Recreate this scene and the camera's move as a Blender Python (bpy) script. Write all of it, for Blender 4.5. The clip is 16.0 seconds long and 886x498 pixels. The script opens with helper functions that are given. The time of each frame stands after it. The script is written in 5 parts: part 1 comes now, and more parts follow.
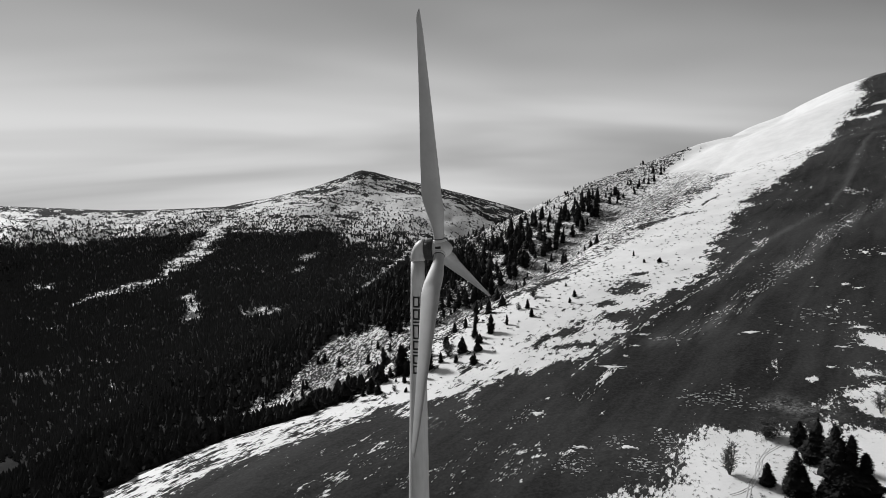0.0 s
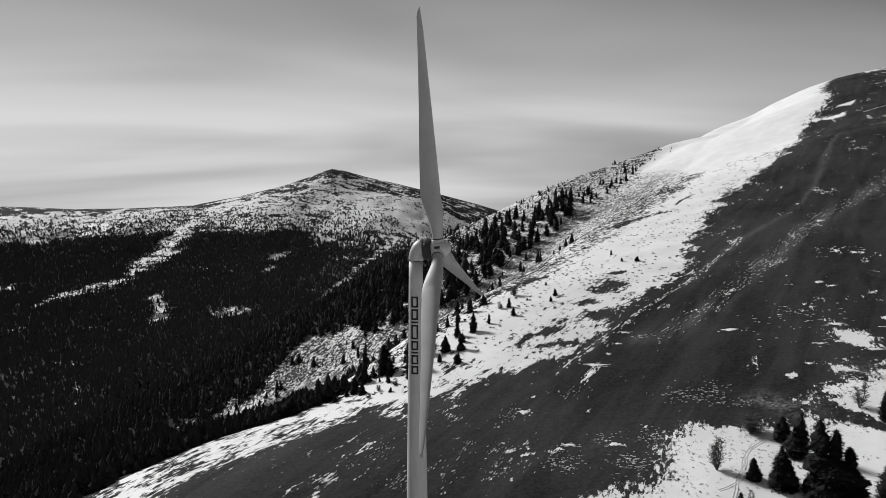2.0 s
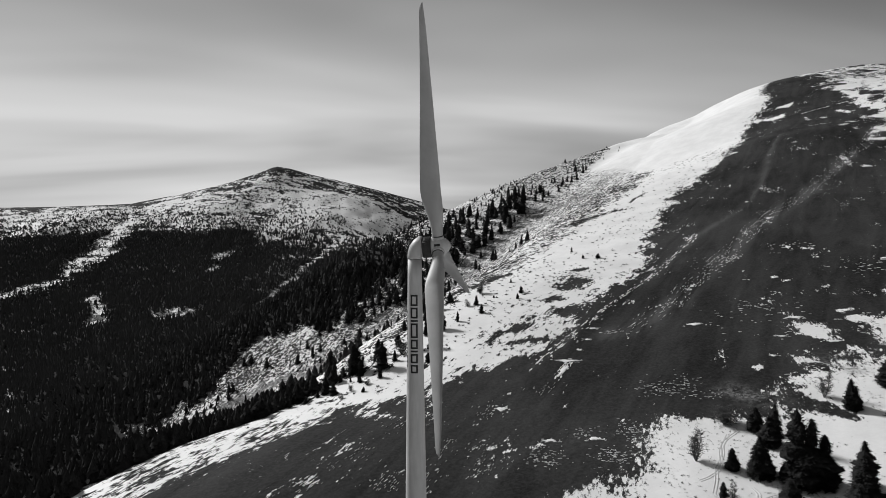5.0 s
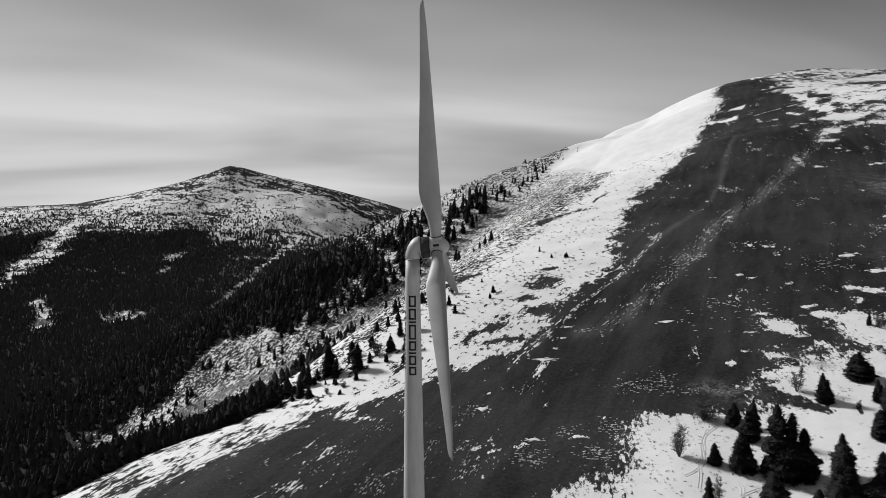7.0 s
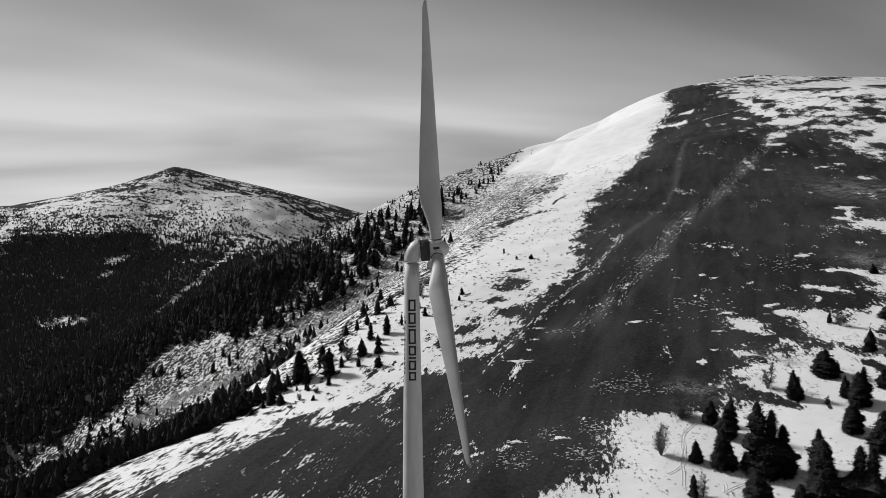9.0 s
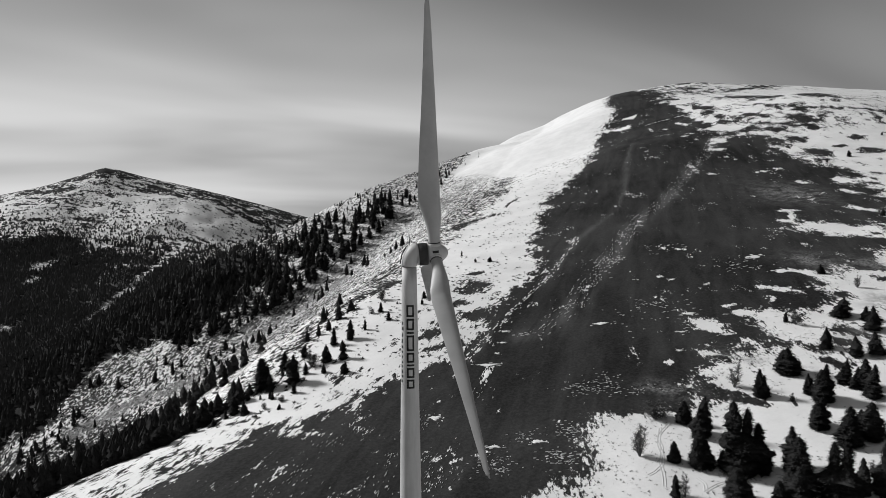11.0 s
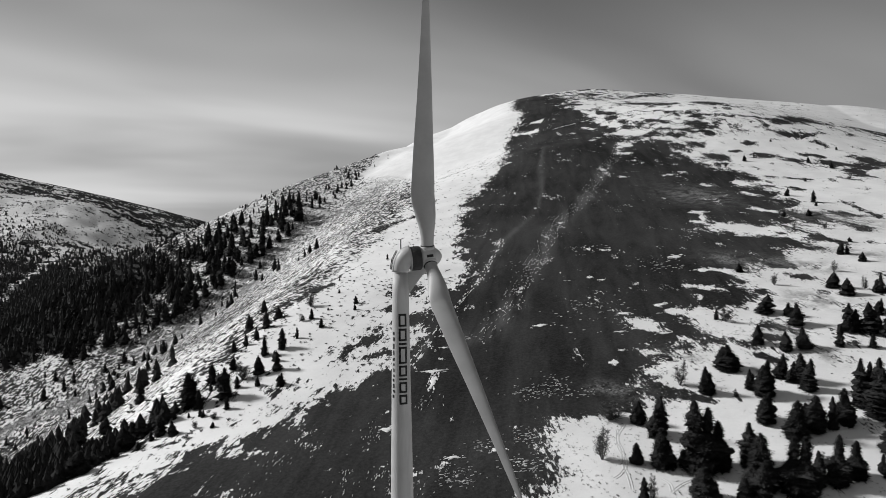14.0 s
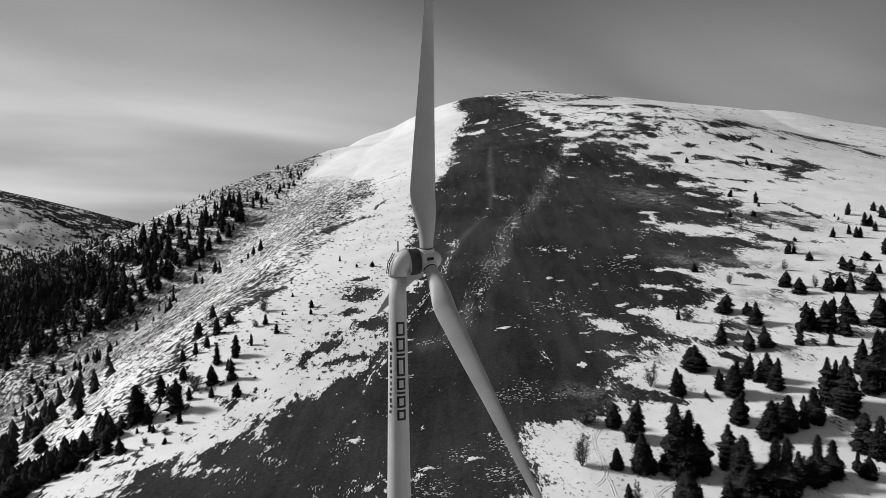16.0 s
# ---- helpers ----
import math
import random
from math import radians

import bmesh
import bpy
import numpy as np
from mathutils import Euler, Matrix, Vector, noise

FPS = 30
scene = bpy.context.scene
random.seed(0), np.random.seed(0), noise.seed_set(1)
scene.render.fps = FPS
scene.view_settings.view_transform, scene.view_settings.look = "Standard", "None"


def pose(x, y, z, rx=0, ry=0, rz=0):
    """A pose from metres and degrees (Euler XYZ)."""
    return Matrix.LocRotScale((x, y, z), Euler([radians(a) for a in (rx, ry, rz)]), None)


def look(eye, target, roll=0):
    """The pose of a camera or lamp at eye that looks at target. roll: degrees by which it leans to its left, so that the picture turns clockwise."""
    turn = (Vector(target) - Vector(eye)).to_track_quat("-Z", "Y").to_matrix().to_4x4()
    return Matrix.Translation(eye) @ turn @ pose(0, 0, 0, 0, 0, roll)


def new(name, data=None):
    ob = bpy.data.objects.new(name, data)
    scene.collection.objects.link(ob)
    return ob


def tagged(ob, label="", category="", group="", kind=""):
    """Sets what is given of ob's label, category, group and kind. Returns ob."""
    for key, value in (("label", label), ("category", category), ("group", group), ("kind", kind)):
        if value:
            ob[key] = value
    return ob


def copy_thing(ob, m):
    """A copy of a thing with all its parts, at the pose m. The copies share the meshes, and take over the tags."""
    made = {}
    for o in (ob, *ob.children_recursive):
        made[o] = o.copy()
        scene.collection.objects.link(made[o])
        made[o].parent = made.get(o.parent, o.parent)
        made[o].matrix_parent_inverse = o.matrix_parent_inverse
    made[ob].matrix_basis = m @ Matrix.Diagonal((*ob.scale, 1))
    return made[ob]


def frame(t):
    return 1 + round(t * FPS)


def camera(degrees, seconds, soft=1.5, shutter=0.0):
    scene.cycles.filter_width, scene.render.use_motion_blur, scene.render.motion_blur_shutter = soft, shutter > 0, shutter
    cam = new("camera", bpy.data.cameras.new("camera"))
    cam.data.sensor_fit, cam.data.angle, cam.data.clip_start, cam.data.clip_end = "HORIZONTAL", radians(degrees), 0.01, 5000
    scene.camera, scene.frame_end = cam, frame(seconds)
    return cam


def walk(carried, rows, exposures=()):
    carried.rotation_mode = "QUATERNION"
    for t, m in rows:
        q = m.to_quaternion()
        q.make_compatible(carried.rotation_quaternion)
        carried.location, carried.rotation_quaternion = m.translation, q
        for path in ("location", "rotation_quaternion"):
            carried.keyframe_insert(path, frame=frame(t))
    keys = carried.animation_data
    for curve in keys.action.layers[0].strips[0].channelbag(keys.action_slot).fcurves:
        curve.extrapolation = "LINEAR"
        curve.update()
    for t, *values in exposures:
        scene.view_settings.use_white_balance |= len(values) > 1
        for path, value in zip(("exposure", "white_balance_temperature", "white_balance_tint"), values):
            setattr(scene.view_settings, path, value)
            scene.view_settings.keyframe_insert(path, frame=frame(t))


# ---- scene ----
cam = camera(65.48, 16.0, soft=0.5)
PATH = [
    (0.0, -0.000, -118.587, 71.343, 86.530, -0.237, -2.117),
    (0.5, -1.221, -118.616, 71.561, 86.471, -0.239, -2.676),
    (1.0, -2.357, -118.478, 71.599, 86.440, -0.249, -3.294),
    (1.5, -3.491, -118.204, 71.545, 86.443, -0.210, -3.909),
    (2.0, -4.801, -118.036, 71.462, 86.442, -0.181, -4.596),
    (2.5, -6.057, -117.793, 71.467, 86.413, -0.218, -5.224),
    (3.0, -7.381, -117.503, 71.467, 86.361, -0.227, -5.913),
    (3.5, -8.825, -117.276, 71.427, 86.318, -0.216, -6.626),
    (4.0, -10.448, -116.986, 71.379, 86.287, -0.209, -7.439),
    (6.5, -18.823, -114.199, 71.320, 86.283, -0.209, -11.838),
    (7.0, -20.598, -113.500, 71.344, 86.252, -0.226, -12.827),
    (7.5, -22.438, -112.719, 71.305, 86.243, -0.202, -13.786),
    (8.0, -24.365, -111.819, 71.362, 86.255, -0.213, -14.844),
    (10.5, -34.104, -105.591, 71.449, 86.593, -0.214, -20.653),
    (11.0, -36.111, -103.810, 71.417, 86.609, -0.200, -22.001),
    (11.5, -38.021, -102.051, 71.386, 86.683, -0.198, -23.339),
    (12.0, -39.799, -100.105, 71.380, 86.728, -0.227, -24.713),
    (12.5, -41.473, -97.996, 71.405, 86.737, -0.229, -26.160),
    (13.0, -43.123, -95.619, 71.469, 86.732, -0.260, -27.569),
    (13.5, -44.537, -93.218, 71.359, 86.754, -0.283, -28.932),
    (14.0, -45.767, -90.480, 71.177, 86.780, -0.278, -30.396),
    (14.5, -46.849, -87.763, 71.032, 86.810, -0.252, -31.664),
    (15.0, -47.833, -85.006, 70.993, 86.813, -0.217, -32.975),
    (15.5, -48.549, -82.308, 70.943, 86.822, -0.254, -34.279),
    (16.0, -49.155, -79.441, 71.032, 86.814, -0.245, -35.556),
]
walk(cam, [(t, pose(x, y, z, rx, 0, rz) @ pose(0, 0, 0, 0, 0, roll)) for t, x, y, z, rx, roll, rz in PATH])
# ---------------------------------------------------------------- light: a veiled sun ahead to the left, grey streaked sky
SUN_AZ, SUN_EL = 42.0, 31.0      # degrees left of +y, degrees up
sun_way = Vector((-math.sin(radians(SUN_AZ)) * math.cos(radians(SUN_EL)), math.cos(radians(SUN_AZ)) * math.cos(radians(SUN_EL)), math.sin(radians(SUN_EL))))
sun = new("sun", bpy.data.lights.new("sun", "SUN"))
sun.data.energy, sun.data.angle, sun.data.color = 4.4, radians(9.0), (1.0, 1.0, 1.0)
sun.matrix_world = look(sun_way * 900, (0, 0, 0))
scene.view_settings.exposure = -0.12

world = bpy.data.worlds.new("sky")
scene.world = world
world.use_nodes = True
wt = world.node_tree
wt.nodes.clear()


def wnode(kind, **sets):
    n = wt.nodes.new(kind)
    for k, v in sets.items():
        n.inputs[k].default_value = v
    return n


sky = wt.nodes.new("ShaderNodeTexSky")
sky.sky_type, sky.sun_disc = "NISHITA", False
sky.sun_elevation, sky.sun_rotation = radians(SUN_EL), radians(-SUN_AZ)
sky.air_density, sky.dust_density, sky.ozone_density = 1.0, 4.0, 1.0
grey = wt.nodes.new("ShaderNodeRGBToBW")
wt.links.new(sky.outputs[0], grey.inputs[0])
tc = wt.nodes.new("ShaderNodeTexCoord")
sep = wt.nodes.new("ShaderNodeSeparateXYZ")
wt.links.new(tc.outputs["Generated"], sep.inputs[0])
# clouds on a flat layer high above: direction over its height
up = wt.nodes.new("ShaderNodeMath")
up.operation = "ADD"
up.inputs[1].default_value = 0.16
lift = wt.nodes.new("ShaderNodeMath")
lift.operation = "MAXIMUM"
lift.inputs[1].default_value = 0.0
wt.links.new(sep.outputs["Z"], lift.inputs[0])
wt.links.new(lift.outputs[0], up.inputs[0])
flat = wt.nodes.new("ShaderNodeVectorMath")
flat.operation = "DIVIDE"
wt.links.new(tc.outputs["Generated"], flat.inputs[0])
wt.links.new(up.outputs[0], flat.inputs[1])


def cloud(scale, turn, seed, lo, hi, detail, rough):
    m = wt.nodes.new("ShaderNodeMapping")
    m.inputs["Rotation"].default_value = (0, 0, radians(turn))
    m.inputs["Scale"].default_value = (scale[0], scale[1], 0.4)
    m.inputs["Location"].default_value = (seed, seed * 1.7, seed * 0.3)
    n = wnode("ShaderNodeTexNoise", Scale=1.0, Detail=detail, Roughness=rough, Distortion=0.5)
    r = wt.nodes.new("ShaderNodeMapRange")
    r.interpolation_type = "SMOOTHSTEP"
    r.inputs["From Min"].default_value, r.inputs["From Max"].default_value = lo, hi
    wt.links.new(flat.outputs[0], m.inputs[0])
    wt.links.new(m.outputs[0], n.inputs["Vector"])
    wt.links.new(n.outputs[0], r.inputs[0])
    return r


def mathn(op, a, b):
    n = wt.nodes.new("ShaderNodeMath")
    n.operation = op
    for i, v in enumerate((a, b)):
        if isinstance(v, (int, float)):
            n.inputs[i].default_value = v
        else:
            wt.links.new(v, n.inputs[i])
    return n.outputs[0]


broad = cloud((0.16, 0.30), 12, 3.1, 0.32, 0.68, 3, 0.45)
streak = cloud((0.30, 0.72), 20, 7.7, 0.34, 0.66, 3, 0.45)
# the deck thickens overhead, so the sky darkens away from the horizon
veil = wt.nodes.new("ShaderNodeMapRange")
veil.interpolation_type = "SMOOTHSTEP"
for k, v in (("From Min", 0.07), ("From Max", 0.47), ("To Min", 1.08), ("To Max", 0.07)):
    veil.inputs[k].default_value = v
wt.links.new(sep.outputs["Z"], veil.inputs[0])
# above the dark band, out of view, brightness is added to fill the shade
over = wt.nodes.new("ShaderNodeMapRange")
over.interpolation_type = "SMOOTHSTEP"
for k, v in (("From Min", 0.45), ("From Max", 0.80), ("To Min", 0.0), ("To Max", 0.42)):
    over.inputs[k].default_value = v
wt.links.new(sep.outputs["Z"], over.inputs[0])
# and the cloud lies thicker away from the sun
far_side = wt.nodes.new("ShaderNodeMapRange")
far_side.interpolation_type = "SMOOTHSTEP"
for k, v in (("From Min", 0.15), ("From Max", 0.75), ("To Min", 1.0), ("To Max", 0.58)):
    far_side.inputs[k].default_value = v
wt.links.new(sep.outputs["X"], far_side.inputs[0])
# unseen sky behind the camera, dimmed to darken faces turned towards it
behind = wt.nodes.new("ShaderNodeMapRange")
behind.interpolation_type = "SMOOTHSTEP"
for k, v in (("From Min", -0.5), ("From Max", 0.25), ("To Min", 0.62), ("To Max", 1.0)):
    behind.inputs[k].default_value = v
wt.links.new(sep.outputs["Y"], behind.inputs[0])
deck = mathn("ADD", mathn("MULTIPLY", mathn("MULTIPLY", veil.outputs[0], far_side.outputs[0]), behind.outputs[0]), over.outputs[0])
c1 = mathn("ADD", mathn("MULTIPLY", broad.outputs[0], 0.56), 0.72)
c2 = mathn("ADD", mathn("MULTIPLY", streak.outputs[0], 0.36), 0.82)
even = mathn("MULTIPLY", mathn("POWER", grey.outputs[0], 0.08), 4.5)      # thin high cloud evens the sky out
lum = mathn("MULTIPLY", mathn("MULTIPLY", even, deck), mathn("MULTIPLY", c1, c2))
col = wt.nodes.new("ShaderNodeCombineColor")
for k in range(3):
    wt.links.new(lum, col.inputs[k])
bg = wt.nodes.new("ShaderNodeBackground")
bg.inputs[1].default_value = 0.10
wt.links.new(col.outputs[0], bg.inputs[0])
wo = wt.nodes.new("ShaderNodeOutputWorld")
wt.links.new(bg.outputs[0], wo.inputs[0])
# ---------------------------------------------------------------- materials, all grey: the film is black and white


class Nodes:
    """A small writer of node materials."""

    def __init__(self, name):
        self.mat = bpy.data.materials.new(name)
        self.mat.use_nodes = True
        self.t = self.mat.node_tree
        self.b = self.t.nodes["Principled BSDF"]
        self.b.inputs["Specular IOR Level"].default_value = 0.3

    def link(self, a, b):
        if isinstance(a, (int, float)):
            b.default_value = a
        else:
            self.t.links.new(a, b)

    def math(self, op, a, b=0.0, c=0.0):
        n = self.t.nodes.new("ShaderNodeMath")
        n.operation = op
        for i, v in enumerate((a, b, c)):
            self.link(v, n.inputs[i])
        return n.outputs[0]

    def where(self, scale=(1, 1, 1), turn=0.0, kind="Object"):
        tc = self.t.nodes.new("ShaderNodeTexCoord")
        m = self.t.nodes.new("ShaderNodeMapping")
        m.vector_type = "POINT"
        r = self.t.nodes.new("ShaderNodeVectorRotate")
        r.rotation_type = "Z_AXIS"
        r.inputs["Angle"].default_value = radians(turn)
        m.inputs["Scale"].default_value = scale
        self.t.links.new(tc.outputs[kind], r.inputs["Vector"])
        self.t.links.new(r.outputs[0], m.inputs[0])
        return m.outputs[0]

    def noise(self, at, scale, detail=4.0, rough=0.55, bend=0.0):
        n = self.t.nodes.new("ShaderNodeTexNoise")
        for k, v in (("Scale", scale), ("Detail", detail), ("Roughness", rough), ("Distortion", bend)):
            n.inputs[k].default_value = v
        self.t.links.new(at, n.inputs["Vector"])
        return n.outputs[0]

    def step(self, v, lo, hi, a=0.0, b=1.0):
        n = self.t.nodes.new("ShaderNodeMapRange")
        n.interpolation_type = "SMOOTHSTEP"
        self.link(v, n.inputs[0])
        for k, w in (("From Min", lo), ("From Max", hi), ("To Min", a), ("To Max", b)):
            n.inputs[k].default_value = w
        return n.outputs[0]

    def mix(self, f, a, b):
        n = self.t.nodes.new("ShaderNodeMix")
        self.link(f, n.inputs[0])
        self.link(a, n.inputs[2])
        self.link(b, n.inputs[3])
        return n.outputs[0]

    def attr(self, name):
        n = self.t.nodes.new("ShaderNodeAttribute")
        n.attribute_name = name
        return n.outputs["Fac"]

    def paint(self, v, rough=0.8):
        c = self.t.nodes.new("ShaderNodeCombineColor")
        for k in range(3):
            self.link(v, c.inputs[k])
        self.t.links.new(c.outputs[0], self.b.inputs["Base Color"])
        self.link(rough, self.b.inputs["Roughness"])

    def bump(self, v, depth, strength=1.0):
        n = self.t.nodes.new("ShaderNodeBump")
        n.inputs["Strength"].default_value, n.inputs["Distance"].default_value = strength, depth
        self.link(v, n.inputs["Height"])
        self.t.links.new(n.outputs[0], self.b.inputs["Normal"])


def ground_material():
    """Winter turf, scrub and rubble under patchy snow. The lie of the snow comes from the land ("snow"), its ragged edge from here."""
    n = Nodes("turf_and_snow")
    plain = n.where((1, 1, 1))
    stream = n.where((0.45, 1.0, 0.6), -51)        # drawn out up the spur
    broad = n.noise(plain, 0.055, 3, 0.6)
    mid = n.noise(stream, 0.26, 3, 0.6, 0.3)
    fine = n.noise(stream, 0.95, 4, 0.7)
    level = n.where((1.0, 0.42, 0.6), 25)          # beyond the crown the patches lie across the slope
    lee = n.attr("lee")
    mid = n.mix(lee, mid, n.noise(level, 0.13, 5, 0.65, 0.3))
    fine = n.mix(lee, fine, n.noise(level, 0.95, 5, 0.75))
    peb = n.noise(plain, 0.40, 4, 0.72)
    far = n.noise(n.where((1, 0.5, 1)), 0.075, 6, 0.8)      # the far slopes: only broad patches show
    bands = n.noise(n.where((0.5, 1, 1), 20), 0.022, 4, 0.6, 0.4)
    far = n.math("ADD", n.math("MULTIPLY", far, 1.15), n.math("MULTIPLY", n.math("SUBTRACT", bands, 0.5), 0.95))
    rub = n.attr("rubble")
    near = n.math("ADD", n.math("MULTIPLY", broad, 0.27), n.math("ADD", n.math("MULTIPLY", mid, 0.38), n.math("MULTIPLY", fine, 0.35)))
    scree = n.math("ADD", n.math("MULTIPLY", broad, 0.12), n.math("ADD", n.math("MULTIPLY", mid, 0.26), n.math("MULTIPLY", peb, 0.62)))
    ragged = n.mix(n.attr("far"), n.mix(rub, near, scree), n.math("ADD", n.math("MULTIPLY", far, 0.9), -0.017))
    edge = n.math("ADD", n.attr("snow"), n.math("MULTIPLY", n.math("SUBTRACT", ragged, 0.5), n.mix(rub, 5.4, 7.0)))
    snow = n.step(edge, 0.42, 0.58)
    # turf: long streaks, mottling, fine tufts
    t1 = n.noise(n.where((0.10, 0.9, 0.5), -51), 0.12, 6, 0.62, 0.6)
    t2 = n.noise(plain, 0.015, 4, 0.55)
    t3 = n.noise(plain, 1.1, 5, 0.72)
    turf = n.math("ADD", n.step(t1, 0.30, 0.70, 0.014, 0.036), n.math("ADD", n.step(t2, 0.35, 0.65, 0.0, 0.013), n.step(t3, 0.35, 0.7, -0.008, 0.010)))
    turf = n.math("ADD", turf, n.math("MULTIPLY", n.math("MULTIPLY", n.attr("worn"), 0.050), n.step(t1, 0.35, 0.6)))
    turf = n.math("MAXIMUM", turf, 0.006)
    turf = n.mix(n.attr("wood"), turf, n.step(t3, 0.3, 0.8, 0.010, 0.022))
    turf = n.math("MULTIPLY", turf, n.math("SUBTRACT", 1.0, n.math("MULTIPLY", rub, 0.45)))      # bare rock and scrub are darker than turf
    white = n.math("ADD", n.step(n.noise(plain, 0.06, 5, 0.6), 0.3, 0.7, 0.77, 0.87), n.step(t3, 0.3, 0.8, -0.03, 0.02))
    # bare alder brush over the ravine side: grey twigs with snow showing through
    twigs = n.step(n.noise(plain, 0.9, 4, 0.75), 0.34, 0.62, 0.03, 0.30)
    matted = n.math("MINIMUM", n.math("MULTIPLY", n.attr("brush"), n.step(n.noise(plain, 0.16, 4, 0.65), 0.36, 0.60)), 0.9)
    n.paint(n.mix(matted, n.mix(snow, turf, white), twigs), n.mix(snow, 0.95, 0.6))
    rough_ = n.mix(snow, 1.0, 0.22)
    relief = n.math("ADD", n.math("MULTIPLY", snow, 0.4), n.math("MULTIPLY", n.math("ADD", n.math("MULTIPLY", t3, 0.35), n.math("MULTIPLY", n.noise(plain, 0.22, 5, 0.6), 1.4)), rough_))
    n.bump(relief, 0.5, 0.6)
    n.b.inputs["Specular IOR Level"].default_value = 0.08
    return n.mat


def paint_material(name, v, rough, dirt=0.15, scale=(1, 1, 0.15)):
    """Gel coat or painted steel with faint run-down streaks and mottling."""
    n = Nodes(name)
    s = n.noise(n.where(scale), 1.3, 5, 0.6)
    m = n.noise(n.where(), 0.25, 3, 0.5)
    k = n.math("ADD", n.step(s, 0.35, 0.75, v, v * (1 - dirt)), n.step(m, 0.3, 0.7, -v * 0.05, v * 0.05))
    n.paint(k, n.step(m, 0.3, 0.7, rough - 0.06, rough + 0.08))
    n.bump(s, 0.004, 0.3)
    return n.mat


def needle_material(name, lo, hi, even=0.55):
    n = Nodes(name)
    i = n.t.nodes.new("ShaderNodeObjectInfo")
    g = n.t.nodes.new("ShaderNodeNewGeometry")
    r = n.math("ADD", n.math("MULTIPLY", i.outputs["Random"], 0.4), n.math("MULTIPLY", g.outputs["Random Per Island"], 0.6))
    v = n.math("ADD", n.step(r, 0.0, 1.0, lo, hi), n.step(n.noise(n.where(), 2.2, 3, 0.6), 0.3, 0.8, 0.0, hi * 0.5))
    n.paint(v, 0.85)
    n.b.inputs["Specular IOR Level"].default_value = 0.0
    soft_ = n.t.nodes.new("ShaderNodeVectorMath")         # needles scatter light every way: facets hardly show
    soft_.operation = "MULTIPLY_ADD"
    soft_.inputs[1].default_value, soft_.inputs[2].default_value = (1 - even,) * 3, (0.0, 0.0, even)
    n.t.links.new(g.outputs["Normal"], soft_.inputs[0])
    n.t.links.new(soft_.outputs[0], n.b.inputs["Normal"])
    return n.mat


def bark_material(name, v):
    n = Nodes(name)
    s = n.noise(n.where((1, 1, 0.2)), 9.0, 4, 0.6)
    n.paint(n.step(s, 0.3, 0.7, v * 0.6, v * 1.3), 0.9)
    n.bump(s, 0.02, 0.6)
    return n.mat


GROUND = ground_material()
TOWER_WHITE = paint_material("tower_paint", 0.52, 0.55)
BLADE_WHITE = paint_material("blade_gelcoat", 0.40, 0.55, 0.08, (0.4, 0.4, 0.4))
NACELLE_WHITE = paint_material("nacelle_gelcoat", 0.50, 0.52, 0.12)
DARK_STEEL = paint_material("generator_dark_paint", 0.045, 0.5, 0.3)
SEAL = paint_material("rubber_seal", 0.03, 0.7, 0.2)
LETTER_DARK = paint_material("letter_paint", 0.045, 0.5, 0.2)
SCRIPT_GREY = paint_material("script_paint", 0.41, 0.5, 0.2)
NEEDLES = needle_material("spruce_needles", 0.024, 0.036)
# ridge and valley needles paler than near ones: haze put into their colour
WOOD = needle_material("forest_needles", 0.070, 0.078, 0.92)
HAZED_WOOD = needle_material("hazed_valley_needles", 0.095, 0.120, 0.92)
DRIFT = paint_material("snow_patch_surface", 0.84, 0.6, 0.08, (1, 1, 1))
TRACK_SNOW = paint_material("packed_snow", 0.62, 0.6, 0.1, (1, 1, 1))
BARK = bark_material("spruce_bark", 0.05)
TWIG = bark_material("bare_twigs", 0.09)
DRY_GRASS = bark_material("withered_grass", 0.17)
# ---------------------------------------------------------------- the lie of the land
# A grassy spur climbs from the turbine to a summit; behind its snowy flank lies a ravine, then a wooded ridge,
# then a deep forested valley and a far mountain.
POLY = [-5.8, 79.98, -9.54, 7.59, -5.59, -7.41, 0.45, 0.8, -4.49, -1.26]
SWELLS = [(307, 522, 110, -19.3), (340, 410, 90, 13.9), (50, 185, 60, 6.0), (-60, 70, 70, 8.9), (380, 210, 90, -3.4),
          (595, 406, 130, 23.6), (500, 662, 130, 15.7), (-45, 115, 45, -4.8),
          (445, 700, 70, -16.0), (515, 800, 62, -15.0), (965, 480, 90, 12.0), (462, 795, 55, -8.0), (506, 874, 52, -8.0), (444, 715, 40, -4.0), (690, 728, 55, 5.5)]


def ramp(a, w):
    """A hinge rounded over w metres: 0 below, a above."""
    return w * np.logaddexp(0, a / w)


def crest(a, b, w):
    """The higher of two slopes, blended over w metres."""
    return 0.5 * (a + b + np.sqrt((a - b) ** 2 + w * w))


TABLE = np.random.RandomState(11).rand(256, 256)


